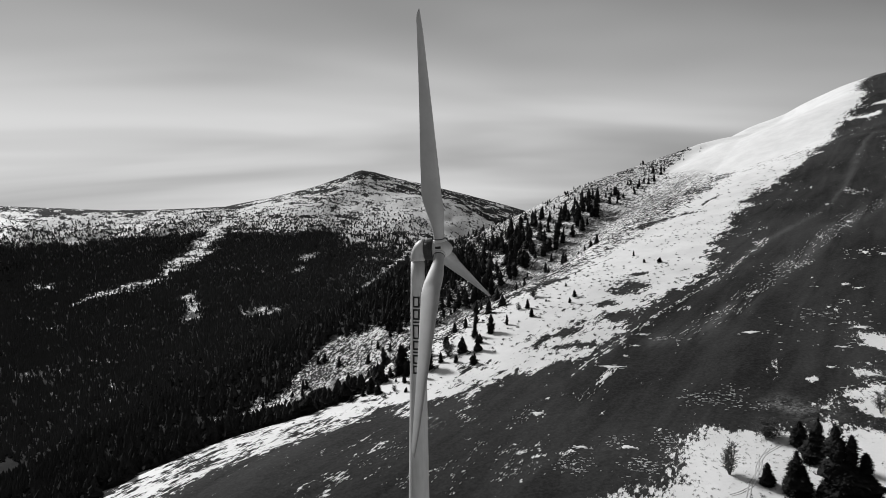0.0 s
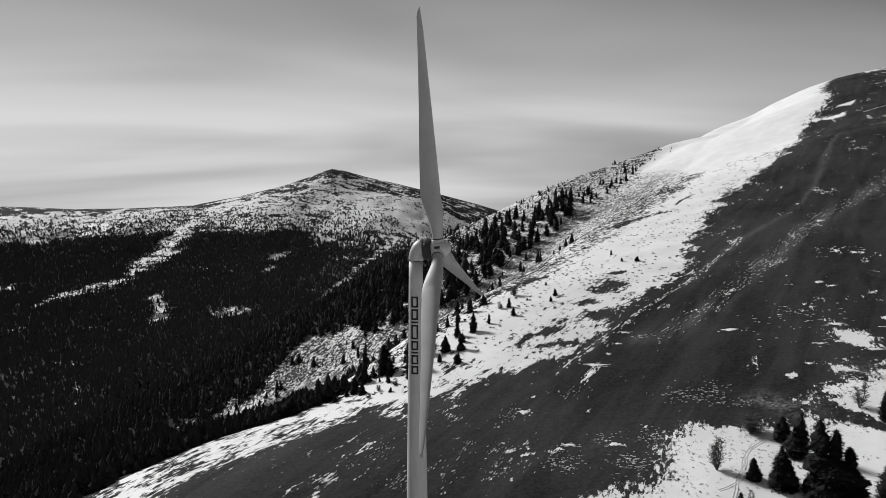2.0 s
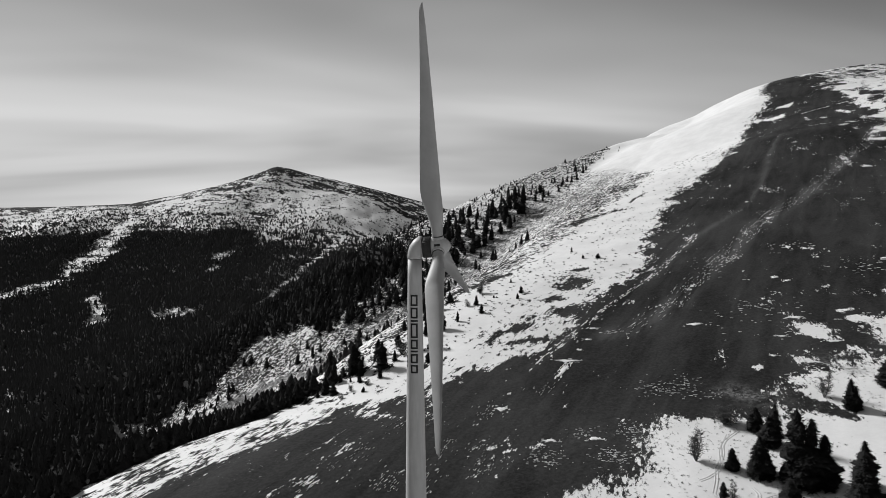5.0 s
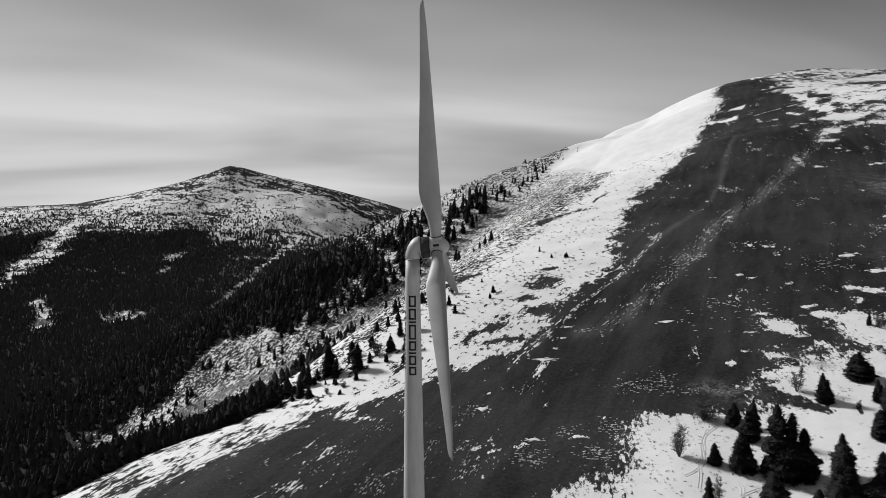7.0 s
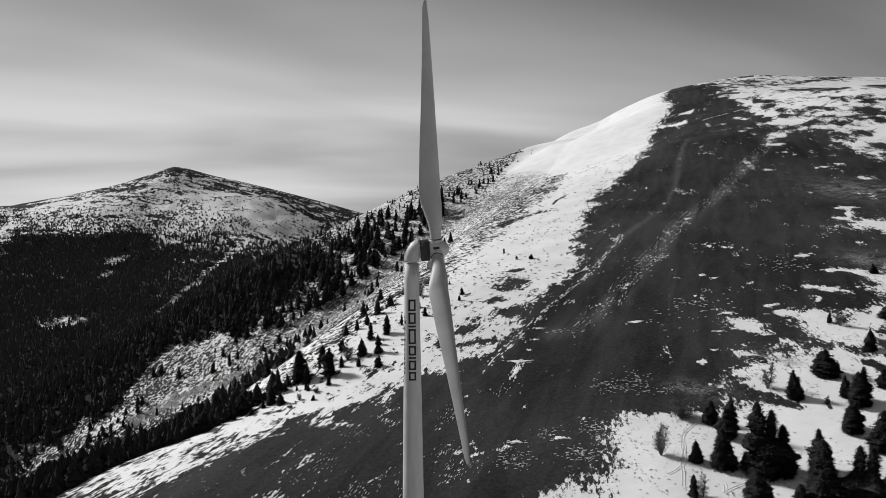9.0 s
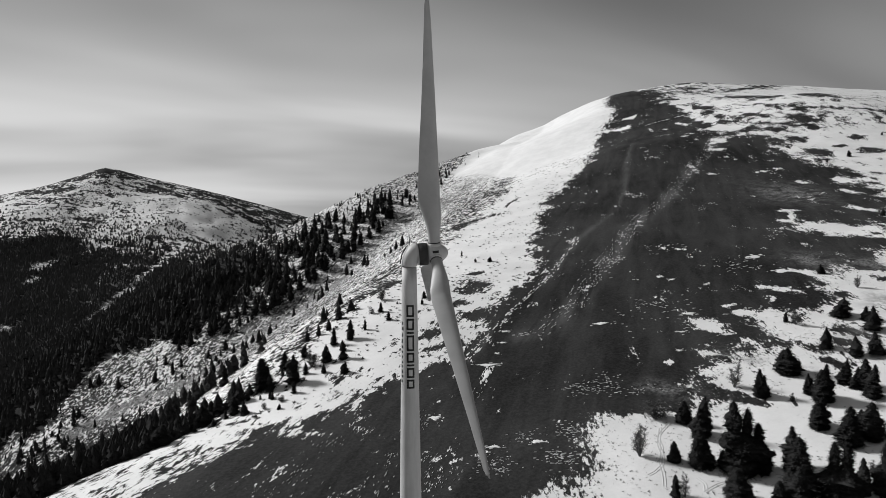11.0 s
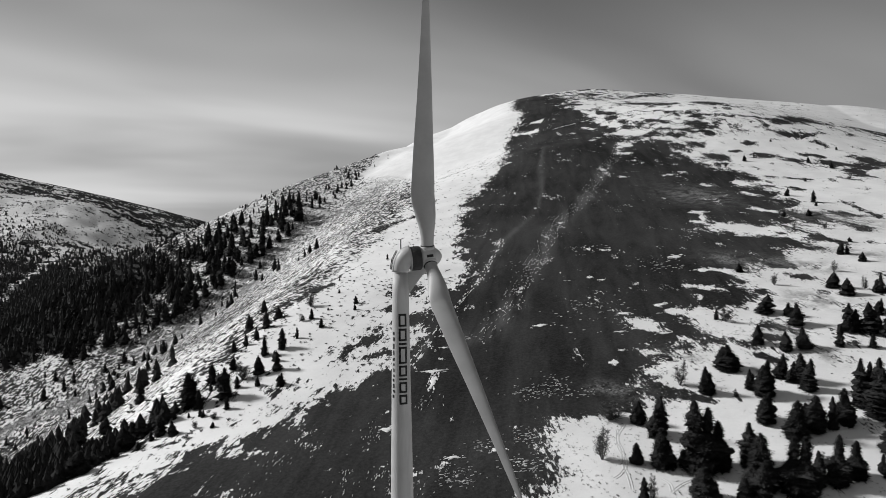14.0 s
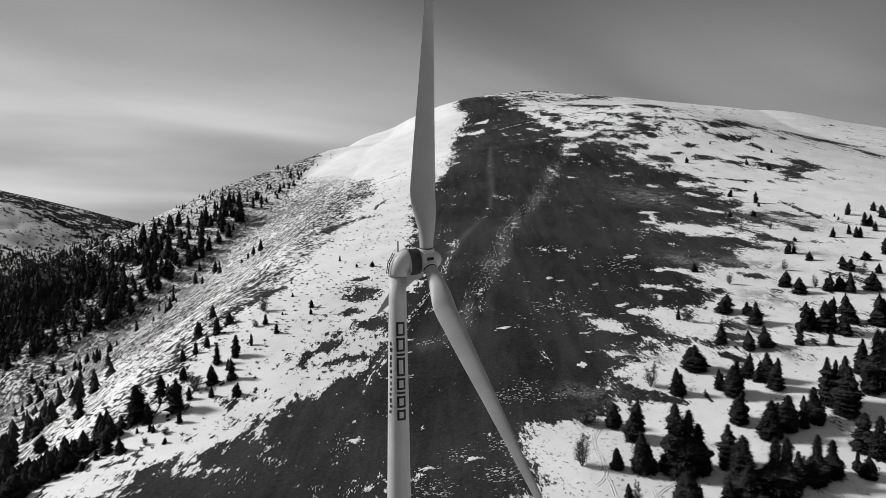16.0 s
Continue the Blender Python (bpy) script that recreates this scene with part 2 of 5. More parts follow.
def lumps(x, y, size, octaves=4, seed=0):
    """Fractal unevenness from -1 to 1, its largest lumps about size metres."""
    total, gain, z = 0.0, 1.0, 0.0
    for k in range(octaves):
        a, b = x / size + 37.3 * seed + 11.7 * k, y / size + 17.9 * seed + 5.3 * k
        a, b = 0.8 * a - 0.6 * b, 0.6 * a + 0.8 * b
        i, j = np.floor(a).astype(int), np.floor(b).astype(int)
        p, q = a - i, b - j
        p, q = p * p * (3 - 2 * p), q * q * (3 - 2 * q)
        t = lambda m, n: TABLE[m % 256, n % 256]
        v = (t(i, j) * (1 - p) + t(i + 1, j) * p) * (1 - q) + (t(i, j + 1) * (1 - p) + t(i + 1, j + 1) * p) * q
        z, total = z + gain * (2 * v - 1), total + gain
        gain, size = gain * 0.5, size * 0.5
    return z / total * 1.6


def along(x, y):
    """Metres up the spur, and metres off to its ravine side."""
    return 0.63 * x + 0.777 * y, -0.777 * x + 0.63 * y


def spur(x, y):
    u, d = along(x, y)
    p, q = np.clip(u, -400, 1000) / 400, np.clip(d, -420, 130) / 200
    a = POLY
    z = (a[0] + a[1] * p + a[2] * q + a[3] * p * p + a[4] * p * q + a[5] * q * q + a[6] * p ** 3 + a[7] * p * p * q
         + a[8] * p * q * q + a[9] * q ** 3)
    for cx, cy, r, k in SWELLS:
        z = z + k * np.exp(-((x - cx) ** 2 + (y - cy) ** 2) / r ** 2)
    bank = np.interp(u, [470, 640], [0.62, 0.36])         # the steep bank above the ravine eases off under the summit
    z = z - (0.95 - bank) * ramp(d - 185, 14) * np.clip((u - 470) / 170, 0, 1)
    return z - bank * ramp(d - np.interp(u, [45, 90], [125, 108]), np.interp(u, [470, 640], [9, 24])) - 0.5 * ramp(u - 1010, 15) - 0.1 * ramp(-d - 420, 25) - 0.3 * ramp(-d - 640, 20) - 0.25 * ramp(-u - 300, 20)


RIDGE_X = [-900, -175, -119, -61, -2, 112, 181, 363, 430, 500, 800, 1300]
RIDGE_Y = [560, 655, 660, 665, 668, 677, 684, 757, 730, 670, 600, 600]
RIDGE_Z = [-420, -91, -53, -22, 13, 67, 97, 156, 167, 198, 60, -500]


def wooded_ridge(x, y):
    yr, zr = np.interp(x, RIDGE_X, RIDGE_Y), np.interp(x, RIDGE_X, RIDGE_Z)
    return zr - 0.42 * ramp(yr - y, 6) - 0.75 * ramp(y - yr, 6)


FAR_X = [-4500, -2140, -1570, -990, -760, -524, -400, -330, -288, -230, -120, 5, 271, 555, 900, 2500, 4500]
FAR_Z = [160, 105, 79, 97, 144, 203, 246, 274, 287, 277, 245, 217, 150, 72, -20, -420, -450]


def far_mountain(x, y):
    gully = 60 * np.sin(x / 210.0 + 0.6) + 45 * np.sin(x / 97.0 + 1.0)
    down = 3500 - y
    w = np.clip(down / 1500, 0, 1)
    worn = sum(np.interp(x + k, FAR_X, FAR_Z) for k in (-420, -280, -140, 0, 140, 280, 420)) / 7      # the peak rounds off below its crest
    b = np.clip(down / 350, 0, 1)
    face = np.interp(x, FAR_X, FAR_Z) * (1 - b) + (worn + 12) * b - 0.36 * ramp(down, 30) - 0.25 * ramp(-down, 60)
    face = face + 0.20 * ramp(down - 900, 150) + gully * w * (1.2 - w) * 0.6
    return face + 0.16 * ramp(down - 2300, 120)


def height(x, y):
    x, y = np.asarray(x, float), np.asarray(y, float)
    s, r = spur(x, y), wooded_ridge(x, y)
    u, d = along(x, y)
    off = np.clip((d - 90) / 60, 0, 1) * np.clip((700 - u) / 120, 0, 1)
    s = s + lumps(x, y, 45, 4, 1) * 0.7
    r = r + lumps(x, y, 60, 4, 2) * (1.0 + 2.5 * off)
    m = far_mountain(x, y)
    m = m + (lumps(x, y, 420, 5, 3) * 24 + np.abs(lumps(x, y, 170, 3, 4)) * 10 - 4) * np.clip((3560 - y) / 500, 0.12, 1)
    below = np.interp(x, RIDGE_X, RIDGE_Y) - y
    fill = 5.0 + 14.0 * np.clip((u - 500) / 170, 0, 1) * np.clip((900 - u) / 120, 0, 1) * np.clip((below - 10) / 70, 0, 1)      # drifts fill the head of the ravine
    return crest(crest(s, r, fill), np.maximum(m, -560), 14.0)
# where turf shows in the snowy flank, and where snow lies on the turf: metres up the spur and off to its ravine side
# bands of turf in the snow and drifts on the turf: both ends (metres up the spur, metres off to its ravine side), half width
FLANK_TURF = [
    (195, 48, 196, 33, 10.6), (219, 50, 220, 39, 4.3), (168, 44, 177, 36, 4.0), (156, 37, 166, 24, 4.0), (133, 50, 145, 39, 3.1),
    (127, 43, 134, 27, 1.6), (68, 74, 73, 68, 2.2), (63, 76, 66, 65, 2.0), (76, 89, 77, 85, 1.3), (78, 84, 78, 81, 1.0),
    (56, 65, 65, 61, 2.5),
]
RAVINE_STRIPS = [
    (159, 107, 185, 90, 4.1), (187, 94, 197, 85, 5.6), (207, 88, 212, 77, 7.1), (131, 108, 139, 92, 2.4), (187, 91, 256, 75, 1.3),
    (429, 91, 446, 76, 8.1), (379, 67, 412, 58, 2.5), (349, 82, 366, 59, 4.1), (325, 91, 349, 82, 4.7), (159, 96, 150, 103, 2.4),
]
SLOPE_TURF = [
    (144, -77, 136, -92, 2.7), (108, -74, 100, -75, 1.1), (104, -59, 100, -69, 1.6), (108, -52, 105, -64, 1.0), (185, -78, 183, -97, 4.8),
    (192, -104, 189, -112, 1.8), (155, -98, 147, -109, 2.4), (145, -93, 143, -101, 2.0), (132, -87, 126, -93, 1.6), (211, -122, 209, -133, 3.0),
    (238, -113, 221, -130, 4.8), (264, -138, 249, -154, 4.5), (300, -144, 269, -157, 3.2), (285, -154, 261, -165, 2.8), (335, -163, 297, -168, 3.1),
    (335, -173, 305, -177, 2.6), (305, -180, 285, -186, 3.1), (337, -185, 323, -197, 5.5), (268, -173, 258, -185, 2.4), (356, -205, 317, -207, 1.8),
]
CROWN_TURF = [
    (636, -193, 629, -237, 4.4), (620, -234, 635, -273, 7.7), (639, -243, 652, -300, 7.0), (581, -226, 575, -246, 5.7), (571, -245, 593, -274, 3.5),
    (579, -258, 547, -262, 2.9), (550, -190, 539, -199, 6.2), (521, -170, 518, -186, 3.9), (515, -190, 498, -206, 9.1), (503, -207, 487, -229, 4.1),
    (514, -225, 511, -247, 6.3), (493, -231, 477, -274, 7.3), (516, -268, 481, -283, 11.0), (468, -251, 440, -251, 4.4), (647, -328, 711, -424, 20.9),
    (443, -169, 435, -214, 2.6), (414, -187, 399, -193, 3.2), (653, -392, 604, -399, 10.4),
]
SUMMIT_TURF = [
    (651, -162, 630, -178, 8.1), (612, -157, 597, -178, 8.0), (595, -143, 573, -175, 5.8), (581, -132, 565, -145, 6.6), (550, -147, 540, -157, 8.0),
    (511, -153, 494, -168, 9.4), (647, -120, 617, -141, 3.5), (680, -137, 645, -155, 4.3), (734, -191, 690, -210, 15.6), (786, -112, 701, -159, 14.7),
    (743, -61, 690, -95, 7.3), (885, -116, 963, -183, 8.2),
]
TURF_DRIFTS = [
    (178, -63, 173, -66, 4.0), (170, -66, 167, -73, 2.4), (157, -52, 153, -64, 4.6), (151, -58, 150, -65, 1.9), (169, -46, 166, -51, 1.1),
    (163, -74, 167, -81, 4.6), (198, -79, 194, -90, 2.6), (184, -80, 184, -82, 1.8), (222, -91, 215, -105, 2.6), (240, -78, 238, -83, 1.3),
    (126, -41, 124, -44, 2.1), (133, -55, 133, -58, 0.7), (133, -70, 132, -73, 0.8), (335, -105, 332, -115, 4.7), (328, -112, 310, -111, 1.7),
    (302, -108, 285, -142, 11.4), (281, -141, 274, -149, 3.6), (121, -57, 123, -67, 3.4),
]
HIGH_DRIFTS = [
    (416, -129, 410, -140, 3.2), (377, -122, 369, -129, 3.2), (363, -126, 348, -132, 2.4), (392, -152, 379, -160, 2.8), (343, -145, 330, -154, 2.9),
    (456, -119, 449, -130, 2.8), (427, -154, 419, -162, 4.9), (446, -108, 442, -116, 2.9), (310, -100, 307, -106, 2.0), (778, -56, 748, -74, 12.2),
    (741, -64, 680, -79, 4.6), (671, -75, 616, -93, 4.9), (604, -86, 582, -111, 16.8), (542, -85, 532, -93, 7.4), (507, -81, 504, -91, 4.5),
    (570, -114, 554, -130, 9.1), (657, -57, 629, -70, 1.8), (715, -3, 722, -17, 4.2), (683, 15, 681, -7, 4.9), (486, -90, 479, -98, 2.4),
]
# withered grass standing out of thin snow, and the gully's stony bed
SLOPE_GRASS = [
    (188, -114, 178, -131, 7.4), (152, -97, 147, -108, 3.5), (235, -120, 218, -146, 6.2), (135, -106, 124, -111, 2.7), (334, -173, 297, -195, 13.4),
    (124, -79, 118, -87, 2.0), (254, -156, 239, -173, 6.6), (379, -104, 387, -136, 22.1), (243, -99, 225, -109, 6.0), (109, -35, 105, -49, 3.3),
    (135, -60, 126, -69, 2.6),
]
GULLY_BED = [(331, 411), (348, 386), (357, 361), (363, 332), (373, 306), (387, 286), (403, 263), (431, 244), (481, 233), (507, 212)]
BRUSH_LINE = [(660, 150), (594, 180), (576, 212), (538, 226), (504, 242), (470, 250), (440, 262), (415, 290)]
FOOTPATH = [(113, 24), (118, 24), (171, 16), (214, 9), (252, 6), (284, 2), (342, -13), (392, -18), (463, -16), (558, -16)]
SUMMIT_TRACK = [(671, -29), (678, -54), (683, -76), (688, -101), (709, -129), (755, -166), (946, -229)]
RUTS = [(143, 8), (147, 1), (163, -3), (174, -7), (209, -10), (254, -18), (313, -27), (357, -42), (404, -52), (454, -65), (499, -79), (573, -92)]
SNOW_PATCHES = [
    (147, 15, 2.1, 0.8), (137, 14, 1.4, 0.7), (128, 14, 1.0, 0.7), (119, 15, 4.6, 1.1), (112, 14, 5.2, 1.2), (82, 22, 1.9, 1.7),
    (69, 2, 2.3, 0.8), (73, -9, 2.0, 1.2), (156, -19, 3.0, 1.4), (257, -42, 1.3, 2.7), (254, -49, 1.2, 2.0), (254, -52, 1.0, 1.8),
    (211, -40, 1.8, 1.6), (207, -45, 1.5, 1.1), (134, -46, 1.4, 0.8), (132, -57, 2.0, 0.8), (149, -47, 2.1, 0.7),
    (166, -50, 2.9, 1.5), (240, -81, 3.7, 2.4), (434, -77, 3.5, 3.1),
    (219, -90, 4.0, 2.9), (150, -84, 4.2, 3.0), (148, -62, 2.7, 0.9), (315, -29, 1.7, 2.7),
]
FLECKS = [
    (62, 46, 4.1, 5.2, 26), (45, 47, 4.7, 4.6, 30), (29, 49, 4.4, 3.2, 26), (37, 48, 2.3, 2.2, 10), (38, 31, 3.8, 4.6, 30), (34, 32, 3.4, 2.9, 20),
    (57, 26, 2.5, 4.6, 20), (80, 25, 4.4, 5.9, 36), (60, 18, 3.7, 4.4, 28), (51, 12, 4.4, 5.5, 36), (60, 0, 5.4, 4.6, 90), (75, -5, 3.8, 3.2, 30),
    (80, -16, 3.5, 5.0, 60), (66, -16, 4.8, 4.4, 90), (105, -18, 7.8, 5.9, 90), (109, -25, 4.3, 6.5, 60), (106, -33, 7.1, 3.4, 40), (226, -76, 13.5, 14.1, 60),
    (257, -43, 11.8, 8.9, 26), (227, -13, 8.2, 19.5, 30), (98, 14, 5.4, 5.3, 16), (44, 23, 4.4, 5.2, 30), (157, -34, 12.9, 16.8, 30), (130, -65, 9.7, 5.7, 40),
    (168, -76, 11.2, 10.8, 50), (175, -40, 13.7, 8.8, 26), (582, -90, 16, 10, 60),
]
# ---------------------------------------------------------------- snow and wood on the land
LEFT_U = [-300, 25, 60, 90, 100, 114, 128, 148, 163, 198, 241, 270, 389, 494, 674, 760, 828, 1000]
LEFT_D = [120, 87, 71, 52, 43, 39, 25, 25, 30, 21, 15, 27, 36, 17, 24, 8, 26, 30]
RIGHT_U = [-300, 40, 53, 61, 69, 75, 87, 91, 95, 106, 121, 135, 158, 175, 185, 206, 221, 238, 264, 297, 353, 408, 443, 466, 493, 550, 617, 662, 754, 814, 929, 1000]
RIGHT_D = [10, -14, -19, -22, -24, -21, -21, -27, -42, -49, -55, -72, -79, -89, -97, -102, -111, -132, -146, -159, -169, -171, -169, -152, -144, -147, -127, -98, -82, -57, -47, 20]


def near_line(u, d, line):
    best = np.full(u.shape, 1e9)
    for (a, b), (p, q) in zip(line, line[1:]):
        k = np.clip(((u - a) * (p - a) + (d - b) * (q - b)) / ((p - a) ** 2 + (q - b) ** 2), 0, 1)
        best = np.minimum(best, np.hypot(u - a - k * (p - a), d - b - k * (q - b)))
    return best


def smooth(v, lo, hi):
    k = np.clip((v - lo) / (hi - lo), 0, 1)
    return k * k * (3 - 2 * k)


# snow runs, and brushy glades, in the far forest: both ends, half width, how open
FAR_OPEN = [
    (-912, 2949, -894, 3139, 38, 1.0), (-931, 2654, -896, 2813, 59, 1.0), (-990, 2570, -900, 2624, 40, 1.0), (-1034, 2313, -917, 2483, 55, 0.8), (-1132, 2254, -1044, 2337, 44, 0.9),
    (-1165, 2161, -1132, 2254, 15, 0.9), (43, 2708, 150, 2990, 34, 0.95), (190, 2960, 330, 3180, 75, 0.85), (130, 2720, 340, 3060, 75, 0.9), (60, 2890, 200, 3120, 85, 0.95), (-118, 2244, -42, 2461, 17, 0.9), (-42, 2461, 43, 2708, 24, 0.95), (-935, 2771, -911, 2983, 54, 1.0),
    (-980, 2618, -900, 2784, 51, 1.0),
]
FAR_THIN = [
    (-772, 2258, -645, 1868, 26, 0.8), (-465, 1859, -429, 1915, 70, 0.75), (-431, 2467, -407, 2591, 25, 0.7), (-449, 2277, -411, 2408, 20, 0.6), (-740, 2525, -636, 2405, 14, 0.5),
    (-1464, 2594, -1333, 2472, 18, 0.7), (-1296, 2191, -1208, 2080, 8, 0.6), (-1208, 1951, -1221, 2025, 7, 0.6), (-1120, 1992, -1085, 1991, 22, 0.65), (-1614, 2670, -1518, 2783, 14, 0.42),
    (-992, 2191, -829, 1928, 3, 0.45), (-1043, 1618, -880, 1652, 34, 0.38), (-885, 1757, -745, 1621, 28, 0.42), (-768, 1606, -633, 1312, 7, 0.45), (-895, 1560, -785, 1356, 10, 0.35),
    (-769, 1412, -711, 1279, 9, 0.32), (-223, 1934, -118, 2244, 13, 0.75), (-230, 2080, -170, 2560, 70, 0.30),
]
FAR_GLIMPSES = [
    (-249, 2057, -210, 2057, 21, 0.5), (-300, 1862, -266, 2018, 6, 0.45), (-966, 1969, -715, 1877, 13, 0.36), (-602, 2483, -538, 2287, 10, 0.5),
]


def banded(x, y, bands):
    """How far a place lies inside straight bands with soft ends, 0 to 1."""
    best = np.zeros(np.shape(x))
    for x0, y0, x1, y1, w, *rest in bands:
        half = max(math.hypot(x1 - x0, y1 - y0) / 2, w * 0.4)
        run = math.hypot(x1 - x0, y1 - y0) or 1.0
        ax, ay = (x1 - x0) / run, (y1 - y0) / run
        px, py = x - (x0 + x1) / 2, y - (y0 + y1) / 2
        a, c = (px * ax + py * ay) / half, (py * ax - px * ay) / w
        best = np.maximum(best, (rest[0] if rest else 1.0) / (1 + a ** 4 + np.abs(c) ** 3))
    return best


def clearing(x, y):
    """Where the far forest stands open: a piste and some glades, 0 to 1."""
    torn = 0.25 * lumps(x, y, 60, 3, 17)
    wob = 14 * lumps(x, y, 90, 2, 23)
    k = 1.25 * banded(x + wob, y + 2 * wob, FAR_OPEN + FAR_THIN + FAR_GLIMPSES)
    return np.clip(k * (1.15 + torn), 0, 1)


def treeline(x):
    """How high the far forest climbs."""
    return np.interp(x, [-1800, -1400, -1100, -700, -300, -100, 150], [-94, -84, -53, -38, -32, -44, -72])


def cover(x, y, z):
    """How much snow lies (0 to 1), how much is wood floor, how much is rubble and scrub."""
    u, d = along(x, y)
    big, mid = lumps(x, y, 70, 3, 5), lumps(0.25 * u, d, 9, 3, 6)
    left = np.interp(u, LEFT_U, LEFT_D) - d           # metres inside the turf, from the ravine side
    right = d - np.interp(u, RIGHT_U, RIGHT_D)        # and from the far side
    lo = 0.5 - left / np.interp(u, [0, 120, 240, 400, 800], [16, 15, 16, 14, 16]) - 0.15 * mid
    broken = np.interp(u, [0, 80, 140, 300, 500, 700], [16, 26, 27, 28, 36, 52])
    most = np.interp(u, [60, 100, 150, 300, 450, 700, 900], [1.0, 0.98, 0.88, 0.92, 0.98, 0.82, 0.62]) + 0.3 * smooth(-d, 130, 260) * smooth(u, 560, 800)
    ro = np.minimum(0.5 - right / broken + 0.20 * big, most + 0.30 * big)
    turf = np.maximum(np.minimum(np.clip(lo, -0.3, 1.15), np.interp(u, [0, 60, 120, 190], [0.56, 0.66, 0.85, 1.15])), np.clip(ro, -0.3, 1.1))
    turf = np.maximum(turf, -0.08 + 0.12 * big + 0.10 * mid)
    for line, k, w in ((FOOTPATH, 0.10, 3.0), (RUTS, 0.18, 5.0)):
        turf = np.maximum(turf, -0.05 + k * np.exp(-(near_line(u, d, line) / w) ** 2))
    turf = turf + 0.35 * smooth(u, 330, 450) * smooth(d, 30, 55)       # clean drifts under the summit
    reach = np.clip(np.hypot(x, y) / 300, 0.5, 2.0)
    wob_u, wob_d = u + 1.7 * reach * lumps(x, y, 6, 3, 24), d + 1.7 * reach * lumps(x, y, 6, 3, 25)
    for bands in (FLANK_TURF, SLOPE_TURF, CROWN_TURF, SUMMIT_TURF):
        k = banded(wob_u, wob_d, bands)
        turf = turf * (1 - k) + 0.08 * k
    for bands in (TURF_DRIFTS, HIGH_DRIFTS):
        k = banded(wob_u, wob_d, bands)
        turf = turf * (1 - k) + 1.0 * k
    # rubble and scrub beyond the snowy flank, thinning out towards the clean snow under the summit
    bank = np.interp(u, [0, 55, 66, 82, 104, 145, 290, 435, 620, 700], [120, 116, 104, 98, 86, 80, 74, 66, 95, 190])
    rub = smooth(d, bank - 6, bank + 16) * (1 - smooth(u, 590, 720) * (1 - smooth(d, 120, 210)))
    s = turf * (1 - rub) + (0.56 + 0.14 * (1 - smooth(x, -20, 90)) - 0.14 * (1 - smooth(x, -110, -50)) - 0.06 * smooth(d, 140, 200) - 0.06 * smooth(d, 100, 190) * (1 - smooth(x, 0, 150)) + 0.24 * big) * rub
    k = banded(wob_u, wob_d, RAVINE_STRIPS)
    s = s * (1 - 0.75 * k)
    brush = rub * (0.06 + 0.80 * np.exp(-(near_line(u, d, BRUSH_LINE) / 26) ** 2) + 0.10 * smooth(d, 190, 260))
    brush = np.maximum(brush, np.maximum(0.75 * banded(wob_u, wob_d, SLOPE_GRASS), 1.7 * np.exp(-(near_line(u, d, GULLY_BED) / 6.5) ** 2)))
    wood = 0.85 * wooded(x, y) ** 1.5
    s = s - 1.3 * wood
    # the far mountain
    far = smooth(y + 0.25 * np.abs(x), 950, 1200)
    open_ = smooth(x, -420, -250)
    high = smooth(z - treeline(x) + 16 * lumps(x, y, 90, 3, 8) + 60 * open_, -12 - 70 * open_, 16 + 30 * open_)
    top = smooth(z, 150, 290)
    start = np.interp(x, [-1700, -900, -600, -330, -130, 36, 110, 226, 346], [3345, 3345, 3310, 3280, 3310, 3215, 3240, 3160, 3110])
    brow = smooth(y + 70 * lumps(x, y, 160, 3, 14) - start, -30, 110)
    glade = clearing(x, y)
    s = s * (1 - far) + far * (-0.6 + 1.38 * np.maximum(high, 0.85 * glade) - 0.15 * top - (0.55 + 0.25 * smooth(x, -50, 150) + 0.45 * smooth(-x, 650, 900)) * brow)
    s = s - 1.0 * far * (1 - high) * (1 - np.clip(1.6 * glade, 0, 1))
    s = s - 2.0 * smooth(y - 760, 0, 80) * (1 - far) * smooth(-x, 0, 120)
    wood = np.maximum(wood, smooth(y - 760, 0, 80) * smooth(-x, 0, 120)) * (1 - far) + far * (1 - high) * (1 - glade)
    s = s + 0.7 * far * np.exp(-((x - 60) / 200) ** 2 - ((y - 2980) / 190) ** 2)      # a clean snow bowl
    worn = np.exp(-(near_line(u, d, RUTS) / 5.0) ** 2) + 0.8 * np.exp(-(near_line(u, d, FOOTPATH) / 2.2) ** 2)
    return s, wood, rub, far, smooth(-d, -12, 25), worn, np.clip(brush, 0, 1.7) * (1 - far) + far * np.clip(1.5 * banded(x, y, FAR_THIN + FAR_GLIMPSES), 0, 0.9)


